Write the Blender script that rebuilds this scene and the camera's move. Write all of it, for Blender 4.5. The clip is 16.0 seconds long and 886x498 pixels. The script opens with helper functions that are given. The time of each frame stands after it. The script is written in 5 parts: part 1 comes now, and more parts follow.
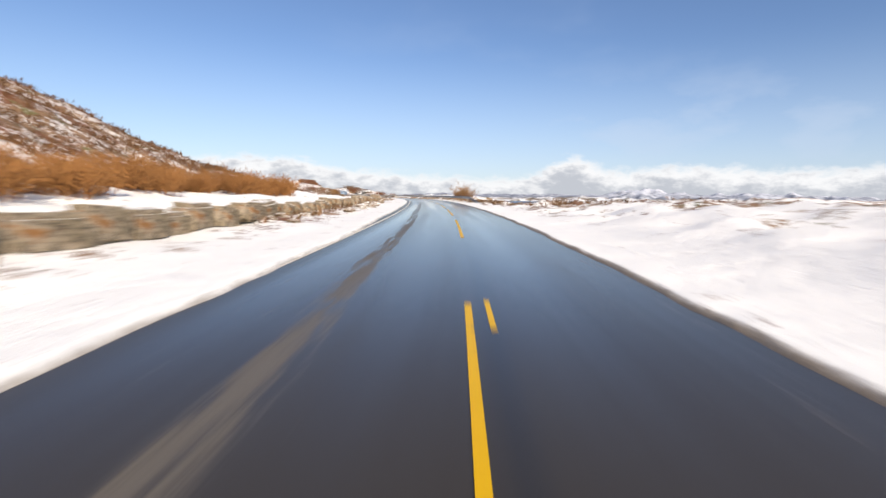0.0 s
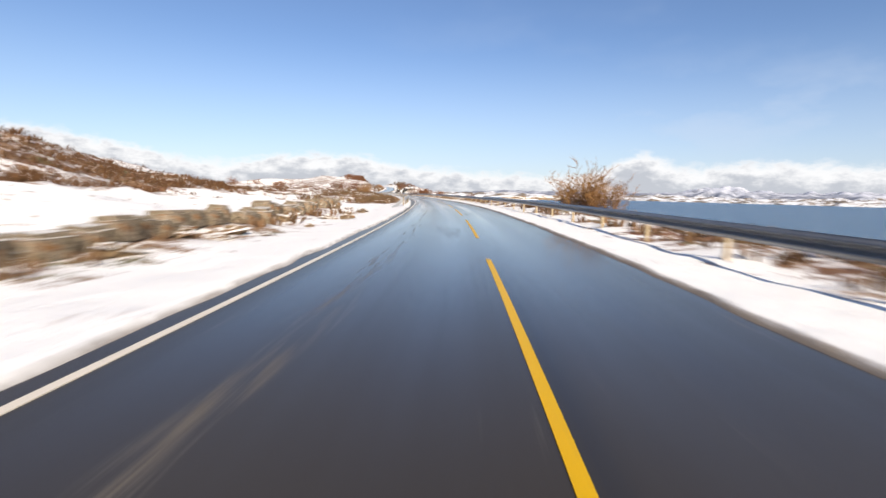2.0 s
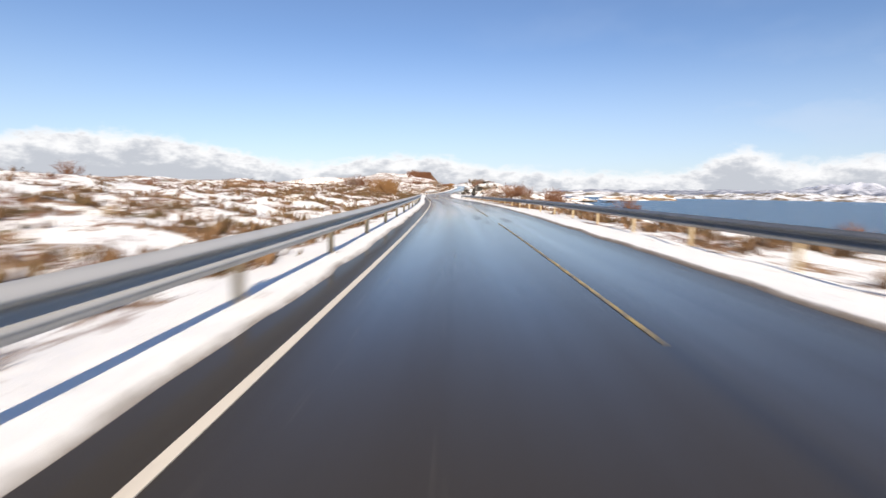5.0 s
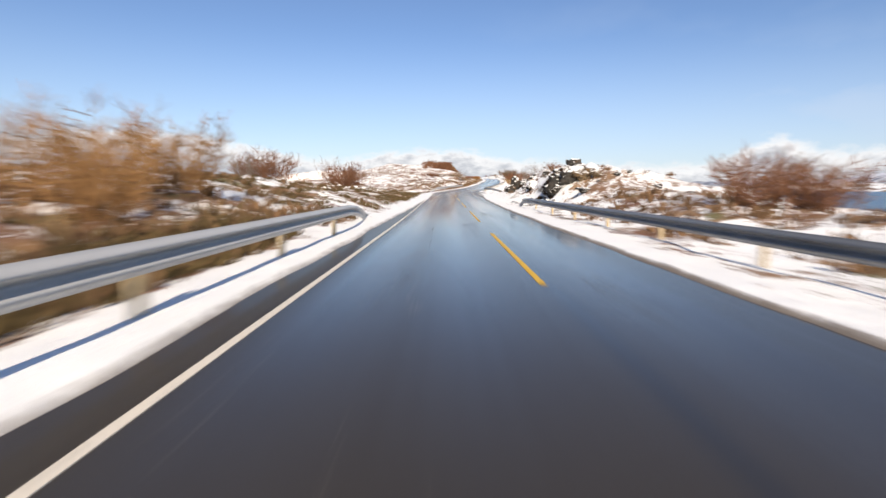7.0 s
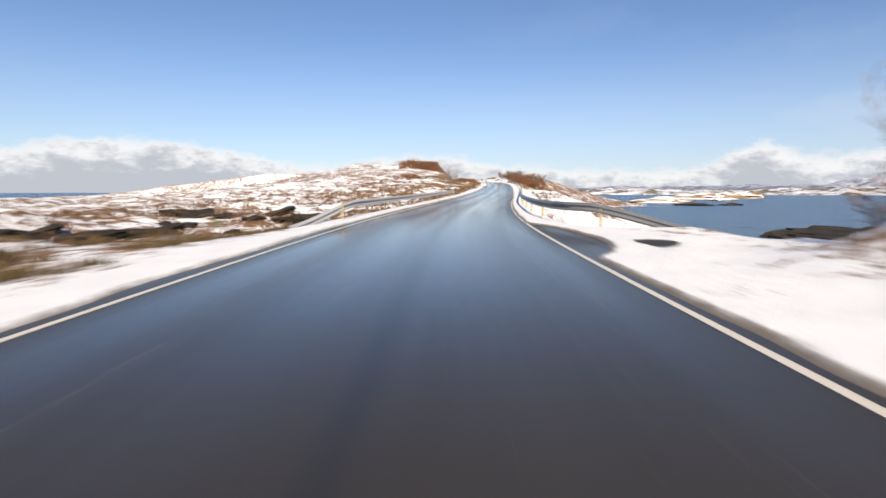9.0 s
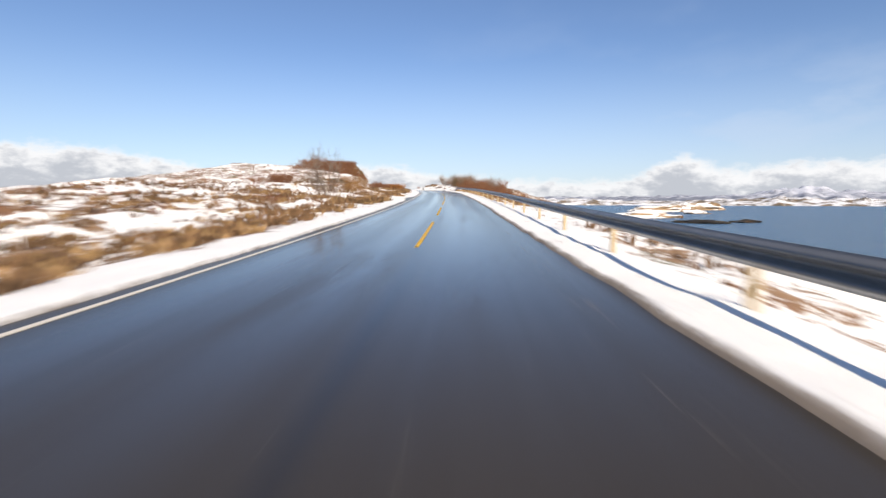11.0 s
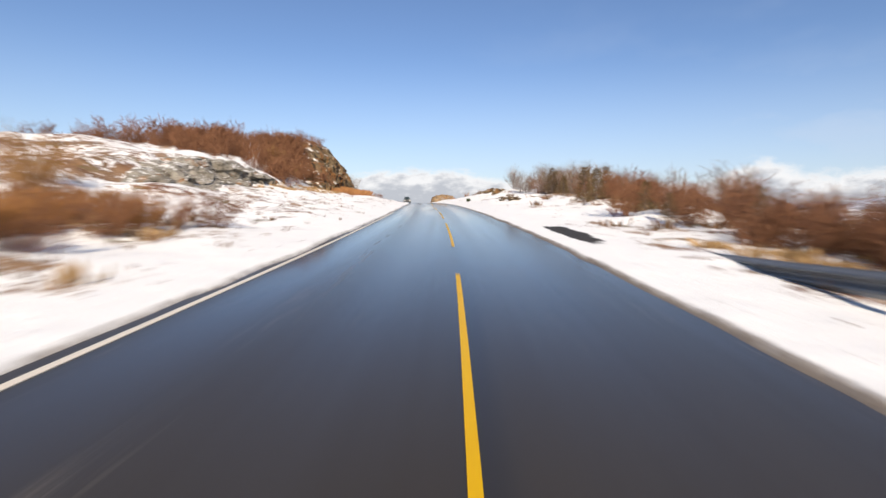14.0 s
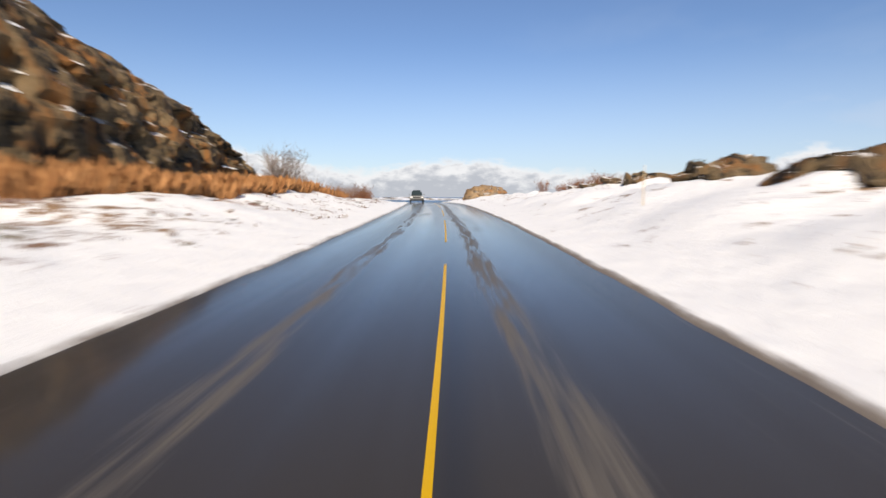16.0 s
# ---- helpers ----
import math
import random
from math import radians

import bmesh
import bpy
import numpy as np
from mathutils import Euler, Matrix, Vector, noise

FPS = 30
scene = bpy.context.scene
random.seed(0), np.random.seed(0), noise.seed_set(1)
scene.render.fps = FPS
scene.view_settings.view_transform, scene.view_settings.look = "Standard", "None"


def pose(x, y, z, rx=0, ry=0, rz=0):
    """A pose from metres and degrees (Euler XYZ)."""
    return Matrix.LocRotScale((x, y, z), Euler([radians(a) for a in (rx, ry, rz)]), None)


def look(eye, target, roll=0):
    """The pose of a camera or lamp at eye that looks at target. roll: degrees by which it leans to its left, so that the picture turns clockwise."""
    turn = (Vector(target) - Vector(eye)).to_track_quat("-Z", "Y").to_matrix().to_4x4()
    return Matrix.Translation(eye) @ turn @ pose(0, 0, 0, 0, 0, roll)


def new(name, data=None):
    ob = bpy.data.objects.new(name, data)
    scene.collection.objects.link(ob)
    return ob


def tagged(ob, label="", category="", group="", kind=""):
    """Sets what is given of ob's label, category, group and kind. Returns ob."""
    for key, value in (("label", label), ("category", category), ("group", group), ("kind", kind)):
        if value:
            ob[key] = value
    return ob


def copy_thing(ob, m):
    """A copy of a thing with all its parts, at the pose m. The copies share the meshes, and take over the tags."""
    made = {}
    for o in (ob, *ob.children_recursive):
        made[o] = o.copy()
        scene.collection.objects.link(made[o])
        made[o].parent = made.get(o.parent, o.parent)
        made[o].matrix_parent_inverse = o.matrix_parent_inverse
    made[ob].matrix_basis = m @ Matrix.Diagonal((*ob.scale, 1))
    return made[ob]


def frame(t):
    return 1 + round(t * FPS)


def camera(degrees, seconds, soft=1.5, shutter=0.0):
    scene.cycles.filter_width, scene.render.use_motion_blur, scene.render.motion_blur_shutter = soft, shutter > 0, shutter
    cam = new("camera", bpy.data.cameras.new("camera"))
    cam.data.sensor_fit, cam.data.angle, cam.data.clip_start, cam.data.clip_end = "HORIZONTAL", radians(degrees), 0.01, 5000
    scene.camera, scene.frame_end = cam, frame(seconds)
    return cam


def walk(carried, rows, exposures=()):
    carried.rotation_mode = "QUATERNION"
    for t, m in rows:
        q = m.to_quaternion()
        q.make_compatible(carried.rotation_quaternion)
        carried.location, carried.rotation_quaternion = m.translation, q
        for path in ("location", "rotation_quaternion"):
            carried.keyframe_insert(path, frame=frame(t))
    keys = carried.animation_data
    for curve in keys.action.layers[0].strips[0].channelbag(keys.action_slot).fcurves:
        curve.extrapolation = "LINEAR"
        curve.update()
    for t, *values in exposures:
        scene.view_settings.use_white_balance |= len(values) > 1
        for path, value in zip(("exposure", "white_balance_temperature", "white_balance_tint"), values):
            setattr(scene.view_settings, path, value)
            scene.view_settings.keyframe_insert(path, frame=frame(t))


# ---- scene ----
# ---- the camera and its way ----
cam = camera(84.66, 16.0, soft=1.5, shutter=0.36)
# seconds, x, y, z, pitch, lean, heading
ROWS = [
    (0.0, 0.00, 0.00, 4.00, -5.98, -1.20, -0.00),
    (0.5, 0.27, 15.08, 4.22, -6.35, -1.30, 1.40),
    (1.0, 0.13, 30.15, 4.42, -6.21, -1.40, 3.14),
    (1.5, -0.49, 45.22, 4.58, -6.57, -1.50, 5.05),
    (2.0, -1.63, 60.26, 4.71, -6.47, -1.46, 7.11),
    (2.5, -3.31, 75.29, 4.83, -6.65, -1.42, 9.08),
    (3.0, -5.48, 90.35, 4.92, -6.67, -1.38, 10.82),
    (3.5, -8.12, 105.47, 4.97, -6.98, -1.34, 12.38),
    (4.0, -11.18, 120.70, 4.97, -7.06, -1.30, 13.81),
    (4.5, -14.65, 136.02, 4.98, -6.87, -1.15, 15.16),
    (5.0, -18.51, 151.43, 5.05, -6.67, -1.00, 16.45),
    (5.5, -22.74, 166.87, 5.15, -6.61, -0.85, 17.62),
    (6.0, -27.28, 182.34, 5.24, -6.76, -0.70, 18.58),
    (6.5, -32.06, 197.83, 5.27, -7.06, -0.50, 19.19),
    (7.0, -36.93, 213.33, 5.22, -7.35, -0.30, 19.20),
    (7.5, -41.80, 228.81, 5.16, -7.04, -0.22, 19.14),
    (8.0, -46.57, 244.16, 5.18, -6.87, -0.15, 18.89),
    (8.5, -51.21, 259.32, 5.26, -6.55, -0.08, 18.55),
    (9.0, -55.66, 274.33, 5.37, -6.66, -0.00, 17.97),
    (9.5, -59.66, 289.34, 5.48, -6.57, -0.02, 15.34),
    (10.0, -62.95, 304.45, 5.63, -6.32, -0.04, 12.70),
    (10.5, -65.69, 319.61, 5.87, -5.95, -0.06, 11.20),
    (11.0, -68.20, 334.76, 6.21, -5.52, -0.08, 11.14),
    (11.5, -70.81, 349.83, 6.66, -5.12, -0.10, 11.96),
    (12.0, -73.56, 364.82, 7.19, -4.93, -0.20, 12.27),
    (12.5, -76.49, 379.69, 7.76, -4.78, -0.30, 13.51),
    (13.0, -79.75, 394.39, 8.34, -4.80, -0.43, 14.96),
    (13.5, -83.35, 408.88, 8.90, -4.94, -0.57, 16.37),
    (14.0, -87.32, 423.16, 9.42, -5.06, -0.70, 18.21),
    (14.5, -91.75, 437.23, 9.87, -5.49, -0.60, 20.23),
    (15.0, -96.64, 451.14, 10.24, -5.66, -0.50, 21.95),
    (15.5, -101.75, 465.00, 10.56, -5.83, -0.40, 22.01),
    (16.0, -106.92, 478.88, 10.82, -6.20, -0.30, 22.25),
]
walk(cam, [(t, pose(x, y, z, 90 + p, r, h)) for t, x, y, z, p, r, h in ROWS],
     exposures=((0.0, 0.46), (2.5, 0.50), (4.5, 0.51), (7.0, 0.47), (9.0, 0.41), (11.5, 0.46), (12.0, 0.45), (13.5, 0.48), (14.0, 0.42), (14.5, 0.40), (16.0, 0.36)))

# ---- sky and sun ----
SUN_EL, SUN_AZ = 30.0, 155.0      # degrees; azimuth clockwise from +y
world = bpy.data.worlds.new("sky")
scene.world = world
world.use_nodes = True
wn, wl = world.node_tree.nodes, world.node_tree.links
wn.clear()


def wnode(kind, **kw):
    n = wn.new(kind)
    for k, v in kw.items():
        n.inputs[k].default_value = v
    return n


def wmath(op, a, b=None, clamp=False):
    n = wn.new("ShaderNodeMath")
    n.operation, n.use_clamp = op, clamp
    for i, v in enumerate((a, b)):
        if v is None:
            continue
        if isinstance(v, (int, float)):
            n.inputs[i].default_value = v
        else:
            wl.new(v, n.inputs[i])
    return n.outputs[0]


def wrange(v, a, b, c=0.0, d=1.0):
    n = wn.new("ShaderNodeMapRange")
    n.interpolation_type = "SMOOTHSTEP"
    wl.new(v, n.inputs["Value"])
    for k, x in (("From Min", a), ("From Max", b), ("To Min", c), ("To Max", d)):
        n.inputs[k].default_value = x
    return n.outputs["Result"]


sky = wn.new("ShaderNodeTexSky")
sky.sky_type, sky.sun_disc = "NISHITA", False
sky.sun_elevation, sky.sun_rotation = radians(SUN_EL), radians(SUN_AZ)
sky.air_density, sky.dust_density, sky.ozone_density = 1.0, 0.25, 2.0
coord = wn.new("ShaderNodeTexCoord")
sep = wn.new("ShaderNodeSeparateXYZ")
wl.new(coord.outputs["Generated"], sep.inputs[0])
n_puff = wnode("ShaderNodeTexNoise", Scale=26.0, Detail=5.0, Roughness=0.6)
squash = wn.new("ShaderNodeVectorMath")
squash.operation = "MULTIPLY"
squash.inputs[1].default_value = (1, 1, 2.2)
wl.new(coord.outputs["Generated"], squash.inputs[0])
wl.new(squash.outputs[0], n_puff.inputs["Vector"])
# the top of the cloud bank, as the sine of its height, for each bearing in degrees right of +y
BANK = ((-180, .06), (-70, .066), (-60, .070), (-51, .092), (-44, .084), (-38, .070), (-32, .052), (-25, .070), (-18, .072), (-12, .056), (-4, .047),
        (5, .042), (11, .050), (15.2, .086), (19, .060), (27, .070), (36, .060), (45, .070), (60, .075), (180, .06))
bearing = wmath("ARCTAN2", sep.outputs["X"], sep.outputs["Y"])
bank = wn.new("ShaderNodeFloatCurve")
wl.new(wmath("ADD", wmath("MULTIPLY", bearing, 1 / (2 * math.pi)), 0.5), bank.inputs["Value"])
line = bank.mapping.curves[0]
line.points[0].location, line.points[-1].location = (0, BANK[0][1] * 8), (1, BANK[-1][1] * 8)
for az, h in BANK[1:-1]:
    line.points.new(az / 360 + 0.5, h * 8)
bank.mapping.update()
top = wmath("MULTIPLY", bank.outputs[0], 0.125)
top = wmath("ADD", top, wmath("MULTIPLY", wmath("SUBTRACT", n_puff.outputs["Fac"], 0.5), 0.045))
under = wmath("SUBTRACT", top, sep.outputs["Z"])
cloud = wrange(under, -0.007, 0.014)
lump = wmath("MULTIPLY", wmath("SUBTRACT", n_puff.outputs["Fac"], 0.5), 0.08)
shade = wrange(wmath("ADD", under, lump), 0.003, 0.050)
veil_n = wnode("ShaderNodeTexNoise", Scale=2.2, Detail=4.0, Roughness=0.6)
wl.new(squash.outputs[0], veil_n.inputs["Vector"])
veil = wmath("MULTIPLY", wmath("MULTIPLY", wrange(veil_n.outputs["Fac"], 0.48, 0.75, 0.0, 0.35), wrange(bearing, -0.6, 0.3, 0.1, 1.0)), wrange(sep.outputs["Z"], 0.5, 0.05))
haze = wmath("MULTIPLY", wrange(sep.outputs["Z"], 0.30, 0.0, 0.0, 0.55), wrange(bearing, -0.9, -0.1, 0.7, 1.0))
streak_side = wmath("ADD", wmath("MULTIPLY", sep.outputs["X"], 0.52), wmath("MULTIPLY", sep.outputs["Y"], 0.85))
cirrus_n = wnode("ShaderNodeTexNoise", Scale=4.0, Detail=5.0, Roughness=0.55)
wl.new(squash.outputs[0], cirrus_n.inputs["Vector"])
cirrus = wmath("MULTIPLY", wrange(streak_side, 0.80, 0.98), wrange(cirrus_n.outputs["Fac"], 0.34, 0.66, 0.0, 0.55))
cirrus = wmath("MULTIPLY", cirrus, wrange(sep.outputs["Z"], 0.30, 0.12))
veil = wmath("MAXIMUM", wmath("MAXIMUM", veil, cirrus), haze)
cl_col = wn.new("ShaderNodeMix")
cl_col.data_type = "RGBA"
cl_col.inputs["A"].default_value = (0.93, 0.93, 0.94, 1)
cl_col.inputs["B"].default_value = (0.54, 0.565, 0.62, 1)
wl.new(shade, cl_col.inputs["Factor"])
tint = wn.new("ShaderNodeMix")
tint.data_type, tint.blend_type = "RGBA", "MULTIPLY"
tint.inputs["Factor"].default_value = 1.0
tint.inputs["B"].default_value = (0.94, 1.0, 1.18, 1)
wl.new(sky.outputs[0], tint.inputs["A"])
bg_sky = wnode("ShaderNodeBackground", Strength=0.0795)
wl.new(tint.outputs["Result"], bg_sky.inputs["Color"])
bg_veil = wnode("ShaderNodeBackground", Color=(0.68, 0.78, 0.95, 1), Strength=0.68)
bg_cloud = wnode("ShaderNodeBackground", Strength=0.76)
wl.new(cl_col.outputs["Result"], bg_cloud.inputs["Color"])
mix_a, mix_b = wn.new("ShaderNodeMixShader"), wn.new("ShaderNodeMixShader")
wl.new(veil, mix_a.inputs[0])
wl.new(bg_sky.outputs[0], mix_a.inputs[1])
wl.new(bg_veil.outputs[0], mix_a.inputs[2])
wl.new(cloud, mix_b.inputs[0])
wl.new(mix_a.outputs[0], mix_b.inputs[1])
wl.new(bg_cloud.outputs[0], mix_b.inputs[2])
out = wn.new("ShaderNodeOutputWorld")
wl.new(mix_b.outputs[0], out.inputs[0])

sun_data = bpy.data.lights.new("sun", "SUN")
sun_data.energy, sun_data.angle, sun_data.color = 5.0, radians(0.5), (1.0, 0.86, 0.70)
sun = new("sun", sun_data)
_e, _a = radians(SUN_EL), radians(SUN_AZ)
sun.matrix_world = look((0, 0, 60), (-math.sin(_a) * math.cos(_e), -math.cos(_a) * math.cos(_e), 60 - math.sin(_e)))


# ---- materials ----
class Mat:
    """A node material with short ways to add nodes."""

    def __init__(self, name, rough=0.7, metal=0.0, spec=0.5):
        self.m = bpy.data.materials.new(name)
        self.m.use_nodes = True
        self.n, self.l = self.m.node_tree.nodes, self.m.node_tree.links
        self.b = self.n["Principled BSDF"]
        self.b.inputs["Roughness"].default_value = rough
        self.b.inputs["Metallic"].default_value = metal
        self.b.inputs["Specular IOR Level"].default_value = spec

    def put(self, node, key, v):
        if isinstance(v, (int, float, tuple)):
            node.inputs[key].default_value = v
        else:
            self.l.new(v, node.inputs[key])

    def coord(self, which="Object", scale=(1, 1, 1)):
        c, m = self.n.new("ShaderNodeTexCoord"), self.n.new("ShaderNodeMapping")
        self.l.new(c.outputs[which], m.inputs[0])
        m.inputs["Scale"].default_value = scale
        return m.outputs[0]

    def noise(self, vec, scale, detail=4.0, rough=0.55):
        t = self.n.new("ShaderNodeTexNoise")
        self.l.new(vec, t.inputs["Vector"])
        t.inputs["Scale"].default_value, t.inputs["Detail"].default_value, t.inputs["Roughness"].default_value = scale, detail, rough
        return t.outputs["Fac"]

    def cells(self, vec, scale, feature="F1"):
        t = self.n.new("ShaderNodeTexVoronoi")
        t.feature = feature
        self.l.new(vec, t.inputs["Vector"])
        t.inputs["Scale"].default_value = scale
        return t.outputs["Distance"]

    def ramp(self, v, a, b, lo=0.0, hi=1.0):
        t = self.n.new("ShaderNodeMapRange")
        t.interpolation_type = "SMOOTHSTEP"
        self.put(t, "Value", v)
        for k, x in (("From Min", a), ("From Max", b), ("To Min", lo), ("To Max", hi)):
            t.inputs[k].default_value = x
        return t.outputs["Result"]

    def math(self, op, a, b=0.0):
        t = self.n.new("ShaderNodeMath")
        t.operation = op
        self.put(t, 0, a)
        self.put(t, 1, b)
        return t.outputs[0]

    def mix(self, f, a, b):
        t = self.n.new("ShaderNodeMix")
        t.data_type = "RGBA"
        for k, v in (("Factor", f), ("A", a), ("B", b)):
            self.put(t, k, (*v, 1) if isinstance(v, tuple) and len(v) == 3 else v)
        return t.outputs["Result"]

    def attr(self, name):
        t = self.n.new("ShaderNodeAttribute")
        t.attribute_name = name
        return t.outputs["Fac"]

    def up(self):
        g, s = self.n.new("ShaderNodeNewGeometry"), self.n.new("ShaderNodeSeparateXYZ")
        self.l.new(g.outputs["Normal"], s.inputs[0])
        return s.outputs["Z"]

    def rnd(self):
        return self.n.new("ShaderNodeObjectInfo").outputs["Random"]

    def island(self):
        return self.n.new("ShaderNodeNewGeometry").outputs["Random Per Island"]

    def bump(self, h, strength=0.3, dist=0.02):
        t = self.n.new("ShaderNodeBump")
        t.inputs["Strength"].default_value, t.inputs["Distance"].default_value = strength, dist
        self.l.new(h, t.inputs["Height"])
        self.l.new(t.outputs[0], self.b.inputs["Normal"])

    def col(self, v):
        self.put(self.b, "Base Color", (*v, 1) if isinstance(v, tuple) else v)
        return self

    def rough(self, v):
        self.put(self.b, "Roughness", v)
        return self


def plain(name, col, rough=0.6, metal=0.0, vary=0.12, scale=6.0):
    k = Mat(name, rough, metal)
    n = k.noise(k.coord(), scale)
    k.col(k.mix(n, tuple(c * (1 - vary) for c in col), tuple(min(1, c * (1 + vary)) for c in col)))
    return k.m


SNOW = (0.90, 0.888, 0.845)


def ground_material():
    k = Mat("ground_snow_and_heath", 0.75, 0, 0.3)
    p = k.coord()
    big, mid, fine = k.noise(p, 0.16, 4), k.noise(p, 1.1, 5, 0.65), k.noise(p, 9.0, 4, 0.6)
    heath = k.mix(k.ramp(mid, 0.35, 0.65), (0.12, 0.062, 0.030), (0.32, 0.20, 0.11))
    heath = k.mix(k.ramp(big, 0.45, 0.65), heath, (0.17, 0.070, 0.030))
    heath = k.mix(k.ramp(fine, 0.56, 0.78), heath, (0.055, 0.045, 0.025))
    heath = k.mix(k.ramp(k.noise(p, 0.5, 3), 0.56, 0.7), heath, (0.14, 0.125, 0.05))
    cover = k.attr("cover")
    speck = k.noise(p, 3.4, 5, 0.7)
    drift = k.noise(p, 0.42, 5, 0.7)
    frost = k.ramp(k.math("ADD", k.math("MULTIPLY", speck, 0.55), k.math("MULTIPLY", drift, 0.75)), 0.665, 0.70)
    frost = k.math("MULTIPLY", frost, k.ramp(cover, 0.80, 1.0, 1.0, 0.75))
    heath = k.mix(k.math("MULTIPLY", frost, 0.92), heath, (0.80, 0.78, 0.75))
    jitter = k.math("ADD", k.math("MULTIPLY", k.math("SUBTRACT", mid, 0.5), 2.4), k.math("MULTIPLY", k.math("SUBTRACT", fine, 0.5), 1.2))
    bare = k.ramp(k.math("ADD", cover, jitter), 0.42, 0.56)
    rock = k.mix(k.noise(p, 2.5, 6, 0.7), (0.10, 0.09, 0.075), (0.33, 0.29, 0.23))
    steep = k.ramp(k.up(), 0.72, 0.58)
    snow = k.mix(k.ramp(mid, 0.3, 0.7), SNOW, (0.855, 0.85, 0.82))
    c = k.mix(bare, snow, heath)
    c = k.mix(steep, c, rock)
    dirt = k.ramp(k.math("ADD", k.attr("slush"), k.math("MULTIPLY", k.math("SUBTRACT", fine, 0.5), 0.8)), 0.35, 0.75)
    c = k.mix(dirt, c, (0.20, 0.165, 0.13))
    tar = k.mix(fine, (0.030, 0.026, 0.021), (0.060, 0.053, 0.045))
    c = k.mix(k.ramp(k.math("ADD", k.attr("paved"), k.math("MULTIPLY", k.math("SUBTRACT", mid, 0.5), 0.7)), 0.42, 0.55), c, tar)
    k.col(c)
    k.bump(k.math("ADD", k.math("ADD", k.math("MULTIPLY", mid, 1.0), k.math("MULTIPLY", speck, 0.5)), k.math("MULTIPLY", fine, 0.3)), 0.6, 0.14)
    return k.m


def asphalt_material():
    k = Mat("wet_asphalt", 0.5, 0, 0.12)
    uv = k.coord("UV")
    p = k.coord()
    grain = k.noise(p, 55.0, 3, 0.7)
    lanes = k.noise(k.coord("UV", (1.1, 0.03, 1)), 1.0, 3, 0.5)
    patch = k.noise(k.coord("UV", (0.7, 0.09, 1)), 1.0, 5, 0.6)
    base = k.mix(grain, (0.024, 0.0195, 0.0145), (0.060, 0.050, 0.038))
    base = k.mix(k.ramp(patch, 0.4, 0.7), base, (0.046, 0.039, 0.031))
    # slush and dried salt thrown between the wheel tracks
    streak = k.noise(k.coord("UV", (6.5, 0.5, 1)), 1.0, 6, 0.72)
    slush = k.ramp(k.math("ADD", k.attr("slush"), k.math("MULTIPLY", k.math("SUBTRACT", streak, 0.5), 2.8)), 0.34, 1.05)
    base = k.mix(slush, base, k.mix(grain, (0.080, 0.069, 0.056), (0.17, 0.148, 0.121)))
    # damp darker seams
    seam = k.attr("seam")
    base = k.mix(seam, base, (0.02, 0.02, 0.022))
    k.col(base)
    # a film of water over the stone
    k.rough(k.ramp(lanes, 0.35, 0.65, 0.45, 0.62))
    dry = k.math("MAXIMUM", k.math("MULTIPLY", slush, 0.9), k.ramp(patch, 0.54, 0.74, 0.0, 0.40))
    k.put(k.b, "Coat Weight", k.math("MULTIPLY", k.ramp(dry, 0.0, 1.0, 1.0, 0.0), k.attr("wet")))
    k.put(k.b, "Coat Roughness", k.ramp(lanes, 0.35, 0.65, 0.075, 0.145))
    k.put(k.b, "Coat IOR", 1.29)
    k.bump(k.math("ADD", k.math("MULTIPLY", grain, 1.0), slush), 0.22, 0.01)
    return k.m


def paint_material(name, col, worn=0.60):
    k = Mat(name, 0.45, 0, 0.15)
    p = k.coord()
    wear = k.ramp(k.noise(p, 9.0, 5, 0.7), worn, worn + 0.12)
    k.col(k.mix(wear, k.mix(k.noise(p, 3.0), tuple(c * 0.86 for c in col), col), (0.10, 0.10, 0.10)))
    return k.m


def rock_material(name="weathered_rock", dim=1.0, capped=0.0, low=(0.18, 0.11, 0.05), high=(0.33, 0.235, 0.135)):
    k = Mat(name, 0.85, 0, 0.3)
    p = k.coord()
    a, b, f = k.noise(p, 0.7, 5, 0.6), k.noise(p, 3.5, 6, 0.7), k.noise(p, 16, 4)
    c = k.mix(k.ramp(a, 0.35, 0.65), tuple(x * dim for x in low), tuple(x * dim for x in high))
    c = k.mix(k.ramp(b, 0.46, 0.66), c, tuple(x * dim for x in (0.055, 0.043, 0.03)))
    c = k.mix(k.ramp(k.noise(p, 1.3, 3), 0.58, 0.68), c, tuple(x * dim for x in (0.27, 0.13, 0.045)))
    snow = k.ramp(k.math("ADD", k.up(), k.math("MULTIPLY", k.math("SUBTRACT", b, 0.5), 0.9)), 0.74 - capped, 0.90 - capped)
    k.col(k.mix(snow, c, SNOW))
    k.bump(k.math("ADD", b, k.math("MULTIPLY", f, 0.4)), 0.8, 0.10)
    return k.m


